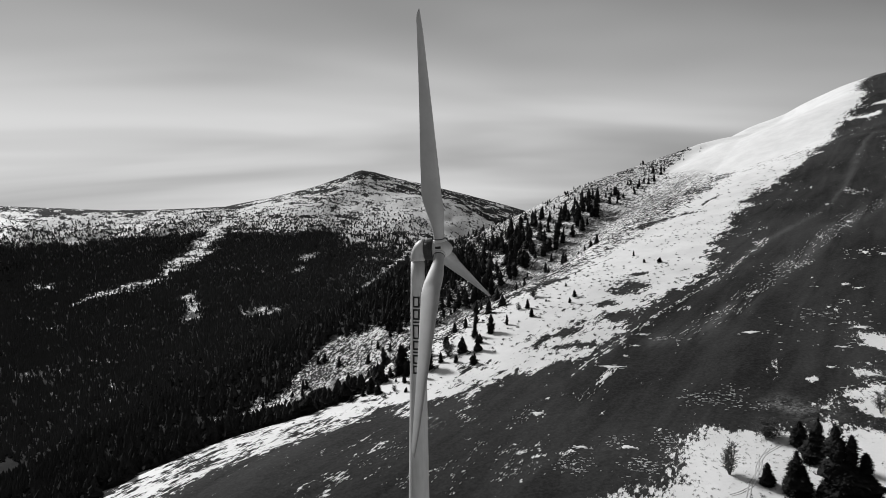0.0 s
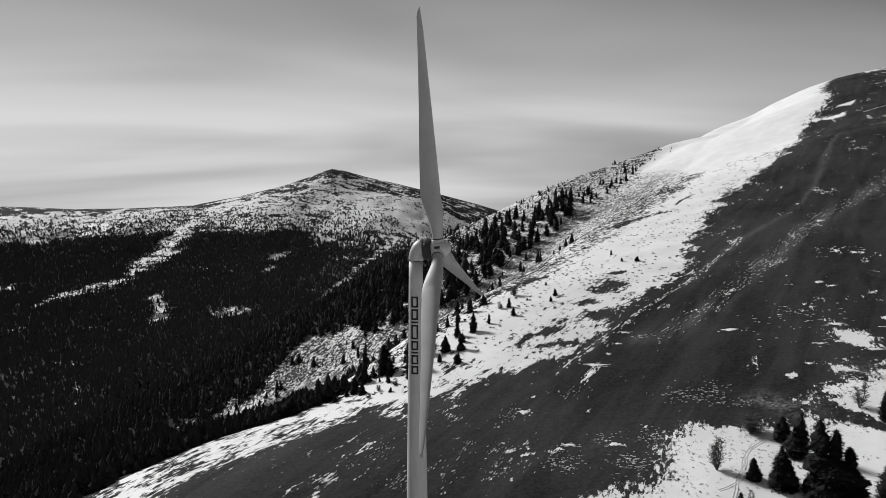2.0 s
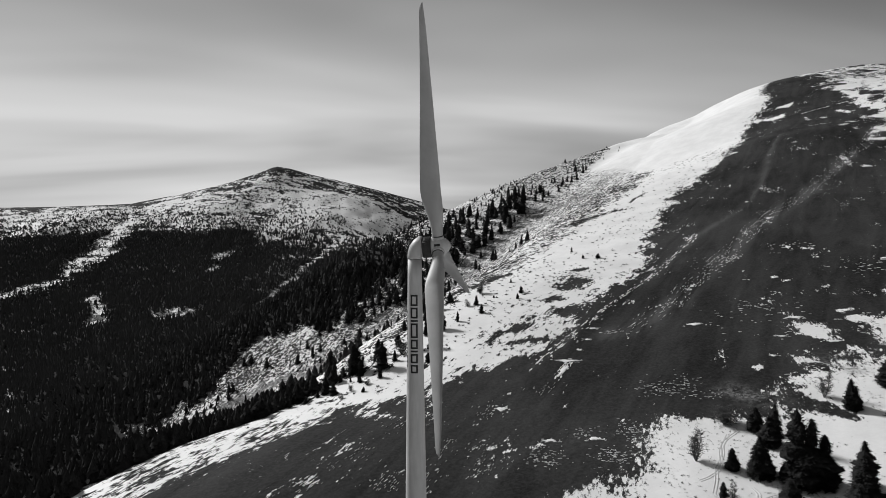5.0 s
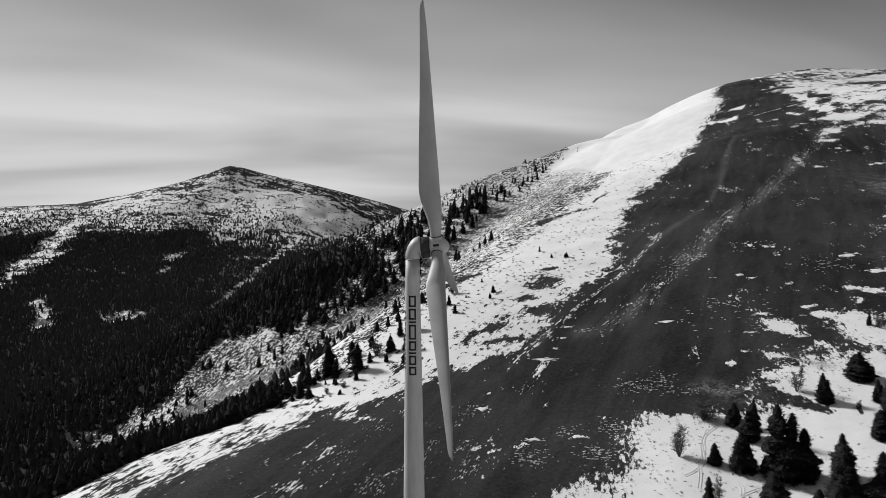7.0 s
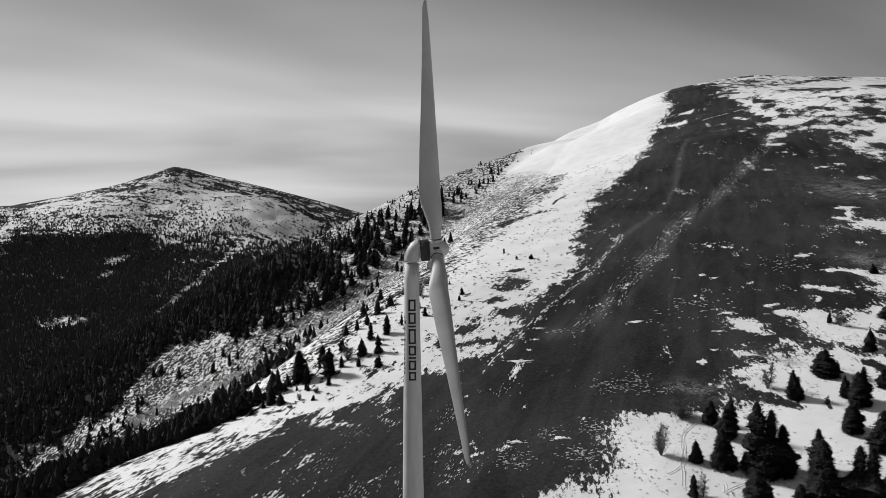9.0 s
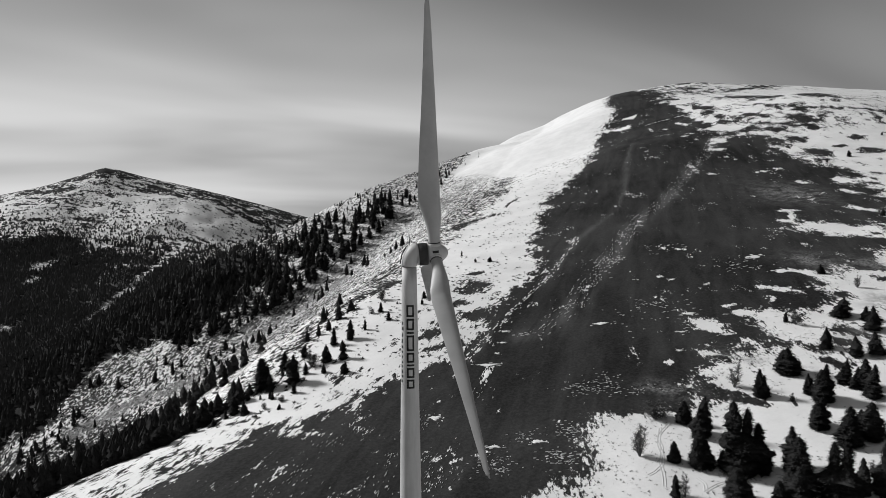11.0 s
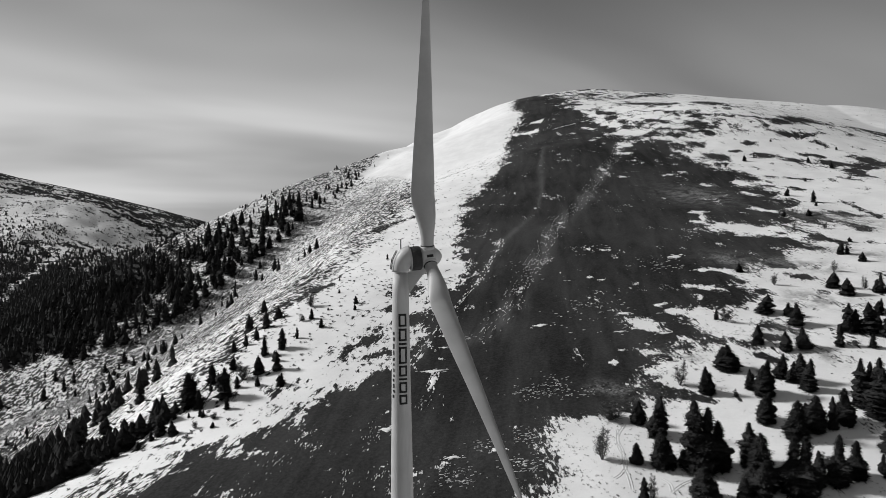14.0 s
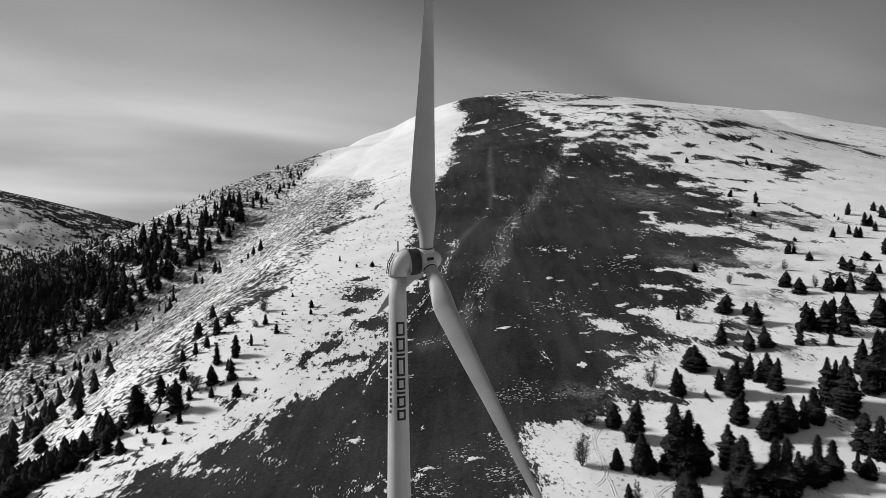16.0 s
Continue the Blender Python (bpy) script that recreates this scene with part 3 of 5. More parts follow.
def wooded(x, y):
    """How thick the spruce wood stands on the ridge behind the ravine and under the flank, 0 to 1."""
    u, d = along(x, y)
    edge = np.interp(x, [-420, -180, -142, -100, -40, 20, 80, 150, 260, 340], [460, 546, 560, 580, 577, 553, 545, 575, 640, 760])
    k = smooth(y - edge + 38 * lumps(x, y, 46, 2, 9), -8, 22) * (1 - 0.95 * smooth(x, -20, 120))
    lip = np.interp(u, [0, 55, 65, 82, 104, 150, 200], [115, 115, 103, 97, 86, 82, 82])
    brow = smooth(d, lip, lip + 5) * (1 - smooth(d, lip + 13, lip + 30)) * smooth(u, -420, -200) * (1 - 0.85 * smooth(u, 82, 105)) * (1 - smooth(u, 150, 215))
    bound = 106 + 1.0 * (d - 135) + 6 * lumps(x, y, 22, 2, 33)
    brow = np.maximum(brow, smooth(d, lip, lip + 6) * (1 - smooth(u, bound - 8, bound)) * (1 - smooth(d, 225, 262)) * smooth(u, -420, -200))      # a stand runs down from the lip
    deep = smooth(-x - 0.3 * (y - 300), 92, 165) * smooth(d, 112, 122)
    foot = np.interp(x, [-260, -175, -150, -99, -72, -46, -20, 30], [600, 552, 540, 520, 516, 508, 500, 470])
    low = (0.10 + 0.36 * (1 - smooth(x, -100, -40))) * smooth(foot - 10 - y, -6, 10) * smooth(d, 145, 175) * (1 - smooth(x, -10, 50))
    return np.clip(np.maximum(np.maximum(np.maximum(k, 0.9 * brow), deep), low) * (y < 1000), 0, 1)


def ground_sheet():
    eye = (-20.0, -100.0)
    az = np.concatenate([np.linspace(40, -70, 800), np.linspace(-70, -320, 90)[1:-1]])
    r = np.concatenate([[0.0], np.concatenate([np.geomspace(8, 95, 30)[:-1], np.geomspace(95, 4850, 420)])])
    A, R = np.meshgrid(np.radians(az), r[1:])
    x, y = eye[0] - np.sin(A) * R, eye[1] + np.cos(A) * R
    z = height(x, y)
    na, nr = len(az), len(r) - 1
    pts = np.stack([x, y, z], -1).reshape(-1, 3)
    pts = np.vstack([pts, [[eye[0], eye[1], float(height(*eye))]]])
    i = np.arange(nr - 1)[:, None] * na
    j = np.arange(na)[None, :]
    k = (np.arange(na)[None, :] + 1) % na
    quads = np.stack([i + j, i + na + j, i + na + k, i + k], -1).reshape(-1, 4)
    hub = len(pts) - 1
    tris = np.stack([np.full(na, hub), np.arange(na), (np.arange(na) + 1) % na], -1)
    me = bpy.data.meshes.new("ground")
    me.from_pydata(pts, [], [tuple(q) for q in quads.tolist()] + [tuple(q) for q in tris.tolist()])
    for name, v in zip(("snow", "wood", "rubble", "far", "lee", "worn", "brush"), cover(pts[:, 0], pts[:, 1], pts[:, 2])):
        me.attributes.new(name, "FLOAT", "POINT").data.foreach_set("value", v.astype(np.float32))
    me.materials.append(GROUND)
    me.shade_smooth()
    return tagged(new("ground", me), "dark winter turf mountainside under patchy wind-blown snow", "ground", kind="structure")


ground = ground_sheet()
# ---------------------------------------------------------------- the wind turbine
def part(name, bm, material, parent, label=""):
    me = bpy.data.meshes.new(name)
    bm.normal_update()
    bm.to_mesh(me)
    bm.free()
    me.materials.append(material)
    me.shade_smooth()
    ob = new(name, me)
    ob.parent = parent
    return tagged(ob, label)


def loft(rings, cap0=True, cap1=True):
    """A skin through rings of points."""
    bm = bmesh.new()
    vs = [[bm.verts.new(p) for p in ring] for ring in rings]
    n = len(rings[0])
    for a, b in zip(vs, vs[1:]):
        for i in range(n):
            bm.faces.new((a[i], a[(i + 1) % n], b[(i + 1) % n], b[i]))
    if cap0:
        bm.faces.new(vs[0][::-1])
    if cap1:
        bm.faces.new(vs[-1])
    bmesh.ops.recalc_face_normals(bm, faces=bm.faces)
    return bm


def hoop(centre, a, b, ra, rb=None, n=48):
    rb = ra if rb is None else rb
    return [centre + a * (ra * math.cos(2 * math.pi * i / n)) + b * (rb * math.sin(2 * math.pi * i / n)) for i in range(n)]


def turned(axis, origin, profile, n=48):
    """A body of revolution: profile rows of (metres along the axis, radius)."""
    side = axis.cross(Vector((0, 0, 1))).normalized()
    up_ = side.cross(axis).normalized()
    return loft([hoop(origin + axis * s, side, up_, max(r, 0.004), n=n) for s, r in profile])


TOP = 62.0
HUB = Vector((3.88, -1.36, 64.25))
N = Vector((0.960, -0.269, 0.081)).normalized()     # the rotor's axis, away from the tower
X3, Z3 = Vector((1, 0, 0)), Vector((0, 0, 1))
BASE = float(height(0, 0)) - 0.3


def tower_radius(z):
    return 1.17 + (TOP - z) * 0.0152


turbine = new("wind_turbine")
turbine.location = (0, 0, BASE)
tagged(turbine, "tall white steel wind turbine standing still on the turf spur", "wind turbine")
bpy.context.view_layer.update()


def on_turbine(name, bm, material, label="", parent=None):
    bmesh.ops.translate(bm, verts=bm.verts, vec=(0, 0, -BASE))
    return part(name, bm, material, parent or turbine, label)


# tower: rolled cans, bolted at two flanges
zs = [BASE]
while zs[-1] < TOP - 0.01:
    zs.append(min(TOP, zs[-1] + 2.9))
rings = []
for z in zs:
    r = tower_radius(z)
    rings.append(hoop(Vector((0, 0, z)), X3, Vector((0, 1, 0)), r, n=72))
tower = on_turbine("tower", loft(rings), TOWER_WHITE, "tapered white steel tube")
for z in (21.5, 41.0):
    r = tower_radius(z)
    on_turbine("flange_seam", turned(Z3, Vector((0, 0, z)), [(-0.06, r - 0.02), (-0.06, r + 0.018), (0.06, r + 0.018), (0.06, r - 0.02)]), TOWER_WHITE)
on_turbine("yaw_gap", turned(Z3, Vector((0, 0, TOP)), [(-0.06, 1.1), (-0.04, 1.26), (0.17, 1.29), (0.20, 1.1)]), SEAL, "dark yaw bearing gap")

# nacelle: an elbow from the tower top round to the generator
NH = Vector((N.x, N.y, 0)).normalized()
side = NH.cross(Z3).normalized()
skew = Vector((HUB.x, HUB.y, 0)) - NH * Vector((HUB.x, HUB.y, 0)).dot(NH)
rings = []
for k in range(17):
    a = k / 16
    ang = a * math.pi / 2
    way = Z3 * math.cos(ang) + N * math.sin(ang)
    # the inner side of the bend stays short, the outer sweeps over
    c = Vector((0, 0, TOP + 0.18)) + Z3 * (2.25 * math.sin(ang)) + NH * (1.35 * (1 - math.cos(ang))) + skew * (0.75 * a)
    up_ = side.cross(way).normalized()
    r = 1.26 + 0.34 * math.sin(ang)
    rings.append(hoop(c, side, up_, r * (1.0 + 0.02 * math.sin(2 * ang)), r * (1 - 0.10 * math.sin(2 * ang)), 48))
nacelle = on_turbine("nacelle", loft(rings), NACELLE_WHITE, "white rounded nacelle cover")
on_turbine("nacelle_collar", turned(N, HUB, [(-2.75, 1.55), (-2.75, 1.70), (-2.58, 1.72), (-2.55, 1.5)]), NACELLE_WHITE)
on_turbine("generator", turned(N, HUB, [(-2.75, 1.0), (-2.65, 1.72), (-2.5, 1.78), (-1.35, 1.78), (-1.2, 1.74), (-1.15, 1.0)]), DARK_STEEL, "dark direct-drive generator drum")
for k in range(36):
    a = 2 * math.pi * k / 36
    s2 = N.cross(Z3).normalized()
    u2 = s2.cross(N).normalized()
    d2 = s2 * math.cos(a) + u2 * math.sin(a)
    t2 = N.cross(d2)
    bm = bmesh.new()
    vs = [bm.verts.new(HUB + N * s + d2 * r + t2 * w) for s in (-2.4, -1.45) for r in (1.76, 1.79) for w in (-0.03, 0.03)]
    bmesh.ops.convex_hull(bm, input=vs)
    on_turbine("cooling_fin", bm, DARK_STEEL)
# hub and spinner
spinner = [(-1.2, 1.0), (-1.15, 1.50), (-0.9, 1.62), (-0.3, 1.70), (0.3, 1.68), (0.8, 1.52), (1.3, 1.25), (1.7, 0.92), (1.95, 0.6), (2.1, 0.28), (2.14, 0.02)]
hub = on_turbine("hub", turned(N, HUB, spinner), NACELLE_WHITE, "white rounded rotor hub with nose")


# blades, feathered: leading edge away from the tower
def blade_profile(q):
    """Chord, thickness over chord, and the leading edge's place for a share q of the length."""
    chord = np.interp(q, [0, 0.04, 0.08, 0.13, 0.18, 0.24, 0.40, 0.55, 0.75, 0.90, 0.97, 0.993, 1.0], [1.85, 1.85, 2.15, 2.8, 3.2, 3.25, 2.72, 2.15, 1.45, 0.98, 0.68, 0.35, 0.05])
    thick = np.interp(q, [0, 0.05, 0.12, 0.2, 0.3, 0.5, 0.8, 1], [1.0, 0.98, 0.66, 0.42, 0.30, 0.23, 0.18, 0.15])
    lead = np.interp(q, [0, 0.05, 0.28, 0.6, 0.9, 1], [0.92, 0.92, 0.95, 0.68, 0.35, 0.1])
    return chord, thick, lead


def blade(way, feather, broad=1.0):
    tang = N.cross(way).normalized()
    rings = []
    for k in range(61):
        q = (k / 60) ** 1.15
        r = 1.15 + q * (39.1 - 1.15)
        ch, th, le = blade_profile(q)
        belly = min(1.0, q / 0.2)
        ch, le = ch * (1 + (broad - 1) * belly), le + (0.14 + 1.5 * (broad - 1)) * belly * (1 - q) ** 0.5
        tw = radians(feather + 4 * (1 - q) ** 2)
        ax = N * math.cos(tw) + tang * math.sin(tw)
        ay = tang * math.cos(tw) - N * math.sin(tw)
        round_ = np.clip(1 - (q - 0.05) / 0.16, 0, 1)
        ring = []
        for i in range(28):
            a = 2 * math.pi * i / 28
            c = 0.5 + 0.5 * math.cos(a)          # 1 at the leading edge, 0 at the trailing edge
            cir = (math.cos(a) * 0.5 * ch, math.sin(a) * 0.5 * ch)
            f = 1 - c
            yt = 5 * th * (0.2969 * math.sqrt(f) - 0.126 * f - 0.3516 * f * f + 0.2843 * f ** 3 - 0.1036 * f ** 4) * ch
            foil = (le - f * ch, math.copysign(yt, math.sin(a)))
            px = cir[0] * round_ + foil[0] * (1 - round_)
            py = cir[1] * round_ + foil[1] * (1 - round_)
            ring.append(HUB + way * r + N * (1.5 * (r / 39.1) ** 1.3) + ax * px + ay * py)
        rings.append(ring)
    return loft(rings)


U0 = Vector((-4.92, -5.99, 38.35))
U0 = (U0 - N * U0.dot(N)).normalized()
for k, turn in enumerate((0, 120.4, 240.2)):
    way = Matrix.Rotation(radians(turn), 3, N) @ U0
    tang = N.cross(way).normalized()
    b = on_turbine("blade", blade(way, 0.0, (1.07, 0.95, 0.96)[k]), BLADE_WHITE, "long tapered white fibreglass blade")
    on_turbine("blade_collar", loft([hoop(HUB + way * r, N, tang, q, n=40) for r, q in ((1.0, 1.12), (1.62, 1.10), (1.72, 1.02), (1.74, 0.9))]), NACELLE_WHITE, "", b)
    on_turbine("blade_seal", loft([hoop(HUB + way * r, N, tang, q, n=40) for r, q in ((1.70, 0.95), (1.72, 0.985), (1.86, 0.985), (1.88, 0.9))]), SEAL, "", b)
# where the single trees stand: x, y, height, width in metres
CLEARING_SPRUCES = [
    (76.1, 26.0, 5.3, 2.9), (90.4, 39.2, 6.7, 4.1), (90.4, 31.9, 11.3, 7.1), (80.3, 22.3, 9.4, 7.8), (85.5, 16.8, 17.7, 6.7), (87.3, 15.3, 16.0, 7.0),
    (89.9, 13.7, 12.1, 6.4), (77.6, 7.9, 8.1, 7.1), (67.5, 15.5, 5.2, 2.1), (117.6, 39.7, 8.5, 6.2), (129.2, 33.8, 6.4, 4.5), (130.0, 28.8, 10.8, 8.1),
    (117.7, 19.8, 8.4, 7.0), (97.2, 11.0, 10.8, 5.1), (90.5, 3.3, 13.7, 6.6), (83.6, 2.0, 6.3, 5.5), (86.4, -0.5, 9.9, 6.9), (94.6, -1.8, 13.6, 6.0),
    (95.9, -3.4, 13.9, 6.0), (101.7, -3.1, 8.6, 3.2), (105.7, -5.2, 12.2, 5.1), (111.5, -6.3, 9.2, 4.9), (118.1, -8.5, 4.8, 2.2), (117.9, -11.1, 5.3, 4.7),
]
MIDDLE_SPRUCES = [
    (142.6, 29.1, 6.4, 4.8), (140.9, 23.0, 9.8, 6.2), (143.7, 28.0, 8.9, 4.5), (142.3, 32.4, 7.8, 5.6), (116.2, 11.3, 10.2, 5.5), (121.5, 12.2, 7.4, 3.3),
    (122.4, 10.0, 9.9, 5.9), (127.0, 8.4, 9.1, 2.7), (132.1, 8.6, 9.6, 5.5), (131.2, 6.9, 7.6, 3.7), (143.0, 10.3, 13.7, 5.4), (145.6, 9.3, 12.4, 3.6),
    (141.4, 4.1, 13.5, 7.4), (144.3, 6.6, 15.0, 5.4), (158.4, 5.8, 8.7, 6.8), (128.3, -5.3, 9.9, 5.3), (128.2, -8.6, 10.5, 5.9), (168.0, 12.2, 11.1, 7.1),
    (161.1, 5.5, 18.1, 8.8), (180.0, 11.2, 11.1, 7.4), (134.2, 45.4, 8.6, 8.9),
]
SLOPE_SPRUCES = [
    (164.2, 72.8, 4.0, 2.2), (216.4, 102.3, 4.6, 4.0), (183.8, 66.1, 7.2, 9.1), (186.4, 59.8, 5.3, 5.4), (181.8, 53.6, 8.3, 7.5), (160.1, 43.5, 6.8, 5.3),
    (165.8, 41.5, 7.3, 6.6), (158.0, 51.8, 7.1, 5.3), (228.6, 67.7, 7.4, 6.7), (225.4, 60.5, 7.0, 6.6), (188.6, 39.3, 10.4, 5.7), (190.4, 37.9, 8.1, 4.4),
    (192.8, 35.3, 11.1, 6.7), (236.8, 53.9, 8.2, 5.2), (239.4, 51.7, 6.7, 6.3), (241.7, 48.8, 8.8, 5.8), (213.1, 41.5, 6.3, 4.3), (206.6, 34.6, 10.9, 7.4),
    (207.6, 32.4, 5.2, 5.1), (198.0, 34.4, 5.8, 4.5), (194.2, 29.5, 7.7, 6.2), (175.2, 34.2, 8.1, 3.1), (181.5, 27.5, 4.7, 2.5), (211.7, 25.7, 12.4, 9.3),
    (250.7, 44.1, 7.9, 8.0),
]
UPPER_SPRUCES = [
    (269.7, 64.5, 6.2, 5.8), (269.4, 60.6, 5.8, 6.9), (271.3, 79.6, 4.5, 4.1), (291.7, 64.7, 4.7, 5.5), (275.1, 51.9, 4.7, 4.0), (274.7, 91.2, 6.7, 4.2),
    (277.3, 90.1, 4.6, 3.0), (297.5, 100.2, 2.6, 2.9), (320.6, 92.3, 5.8, 3.7), (333.6, 90.5, 5.6, 2.7), (329.4, 85.0, 6.6, 4.1), (331.3, 83.7, 5.9, 3.1),
    (351.9, 85.3, 5.4, 3.2), (359.9, 94.1, 8.2, 4.4), (362.2, 92.1, 6.7, 4.4), (383.0, 113.3, 7.9, 4.3), (405.4, 108.5, 6.6, 4.8), (390.0, 97.9, 7.9, 7.0),
    (308.0, 63.0, 8.1, 4.4), (377.1, 185.1, 5.9, 4.5), (372.2, 164.6, 8.1, 4.0), (320.3, 150.0, 4.4, 3.2), (333.8, 143.9, 4.1, 4.0),
]
HIGH_SPRUCES = [
    (443.9, 266.4, 5.6, 4.0), (482.5, 237.0, 5.2, 4.1), (481.1, 217.4, 5.6, 4.5), (363.2, 157.5, 3.2, 2.3), (419.1, 264.5, 3.9, 2.4), (515.8, 292.2, 2.8, 2.2),
    (543.4, 250.0, 3.4, 2.8), (365.4, 110.3, 2.3, 1.5), (429.1, 205.3, 2.8, 2.3), (373.7, 116.4, 2.3, 1.5),
]
FLANK_SPRUCES = [
    (-6.2, 136.5, 11.5, 7.1), (3.0, 147.4, 7.0, 3.5), (3.9, 142.0, 5.1, 1.9), (3.7, 130.4, 10.5, 5.5), (-4.4, 131.2, 6.6, 2.9), (2.1, 121.7, 4.2, 1.9),
    (11.4, 151.5, 5.1, 3.2), (16.7, 139.5, 6.9, 4.6), (22.5, 152.5, 7.3, 2.8), (28.9, 152.4, 8.1, 4.1), (22.3, 137.5, 7.3, 3.5), (20.1, 125.1, 4.3, 3.3),
    (13.8, 130.1, 3.6, 2.4), (8.4, 134.6, 4.4, 1.9), (-15.0, 184.1, 9.2, 4.1), (-16.7, 139.0, 5.0, 2.8), (-17.1, 123.3, 6.7, 3.5), (-14.4, 119.9, 4.8, 3.8),
    (-19.6, 122.4, 3.1, 1.6), (-5.2, 125.3, 2.6, 1.8), (-4.7, 123.5, 2.5, 1.6), (-8.1, 127.7, 1.8, 0.9), (-11.7, 131.4, 3.2, 1.8), (-4.2, 112.6, 1.9, 1.7),
    (-29.1, 120.9, 4.5, 1.7),
]
LIP_SPRUCES = [
    (-26.7, 125.3, 7.6, 6.4), (-22.2, 133.5, 4.9, 4.6), (-20.4, 132.9, 3.4, 2.2), (-23.4, 119.5, 2.7, 2.1), (-38.0, 119.6, 7.0, 7.4), (-27.4, 174.1, 6.2, 5.5),
    (-29.0, 135.1, 3.5, 4.1), (-36.2, 190.1, 10.3, 7.1), (-33.1, 131.0, 4.7, 3.1), (35.9, 156.2, 4.7, 1.7), (46.5, 159.1, 3.9, 2.1), (46.4, 169.8, 4.5, 2.2),
    (67.3, 174.8, 3.5, 2.1), (63.8, 167.3, 2.8, 1.8), (114.0, 240.7, 3.3, 1.5), (112.9, 220.5, 2.3, 2.0), (119.5, 216.5, 2.9, 3.1), (23.8, 144.7, 4.2, 2.8),
    (68.1, 194.6, 2.0, 1.2), (78.4, 219.6, 1.6, 1.3), (55.2, 174.6, 1.4, 1.1),
]
LARCHES = [
    (70.4, 31.6, 8.4, 3.4), (85.9, 45.2, 4.8, 5.4), (69.2, 14.3, 5.3, 2.2), (115.9, 47.3, 7.4, 3.5), (165.0, 69.3, 5.5, 2.6), (266.8, 55.1, 5.5, 4.0),
    (248.4, 79.2, 4.8, 2.5), (214.0, 83.6, 5.2, 2.0), (235.7, 59.2, 5.3, 2.1), (312.0, 121.1, 3.5, 2.0), (11.4, 139.4, 5.9, 3.8), (-2.7, 118.8, 2.0, 2.1),
    (-8.2, 116.8, 2.5, 1.7), (-11.5, 111.9, 1.7, 1.7), (51.3, 184.7, 5.3, 3.3), (110.5, 0.4, 3.3, 2.2), (455.1, 189.2, 3.8, 3.8), (42.7, 170.4, 3.2, 2.2),
]
TRACK_LINES = [
    [(87.2, 41.0), (80.7, 37.1), (77.2, 31.8), (72.9, 26.9), (70.2, 22.6), (67.4, 18.8)],
    [(83.7, 40.2), (78.0, 33.9), (74.1, 27.4), (70.1, 24.8), (66.9, 24.1)],
    [(76.3, 18.3), (76.1, 15.8), (74.2, 13.3)],
    [(74.0, 13.5), (78.9, 14.2), (85.3, 13.6)],
]
# ---------------------------------------------------------------- trees
def mesh_of(name, verts, faces, material):
    me = bpy.data.meshes.new(name)
    me.from_pydata([tuple(v) for v in verts], [], faces)
    me.materials.append(material)
    return me


def rod(V, F, a, b, ra, rb, n=3):
    """A thin tapered stick from a to b."""
    a, b = Vector(a), Vector(b)
    w = (b - a).normalized()
    s = w.cross(Vector((0.31, 0.17, 0.93))).normalized()
    t = w.cross(s)
    k = len(V)
    for c, r in ((a, ra), (b, rb)):
        V += [c + (s * math.cos(2 * math.pi * i / n) + t * math.sin(2 * math.pi * i / n)) * r for i in range(n)]
    F += [(k + i, k + (i + 1) % n, k + n + (i + 1) % n, k + n + i) for i in range(n)]


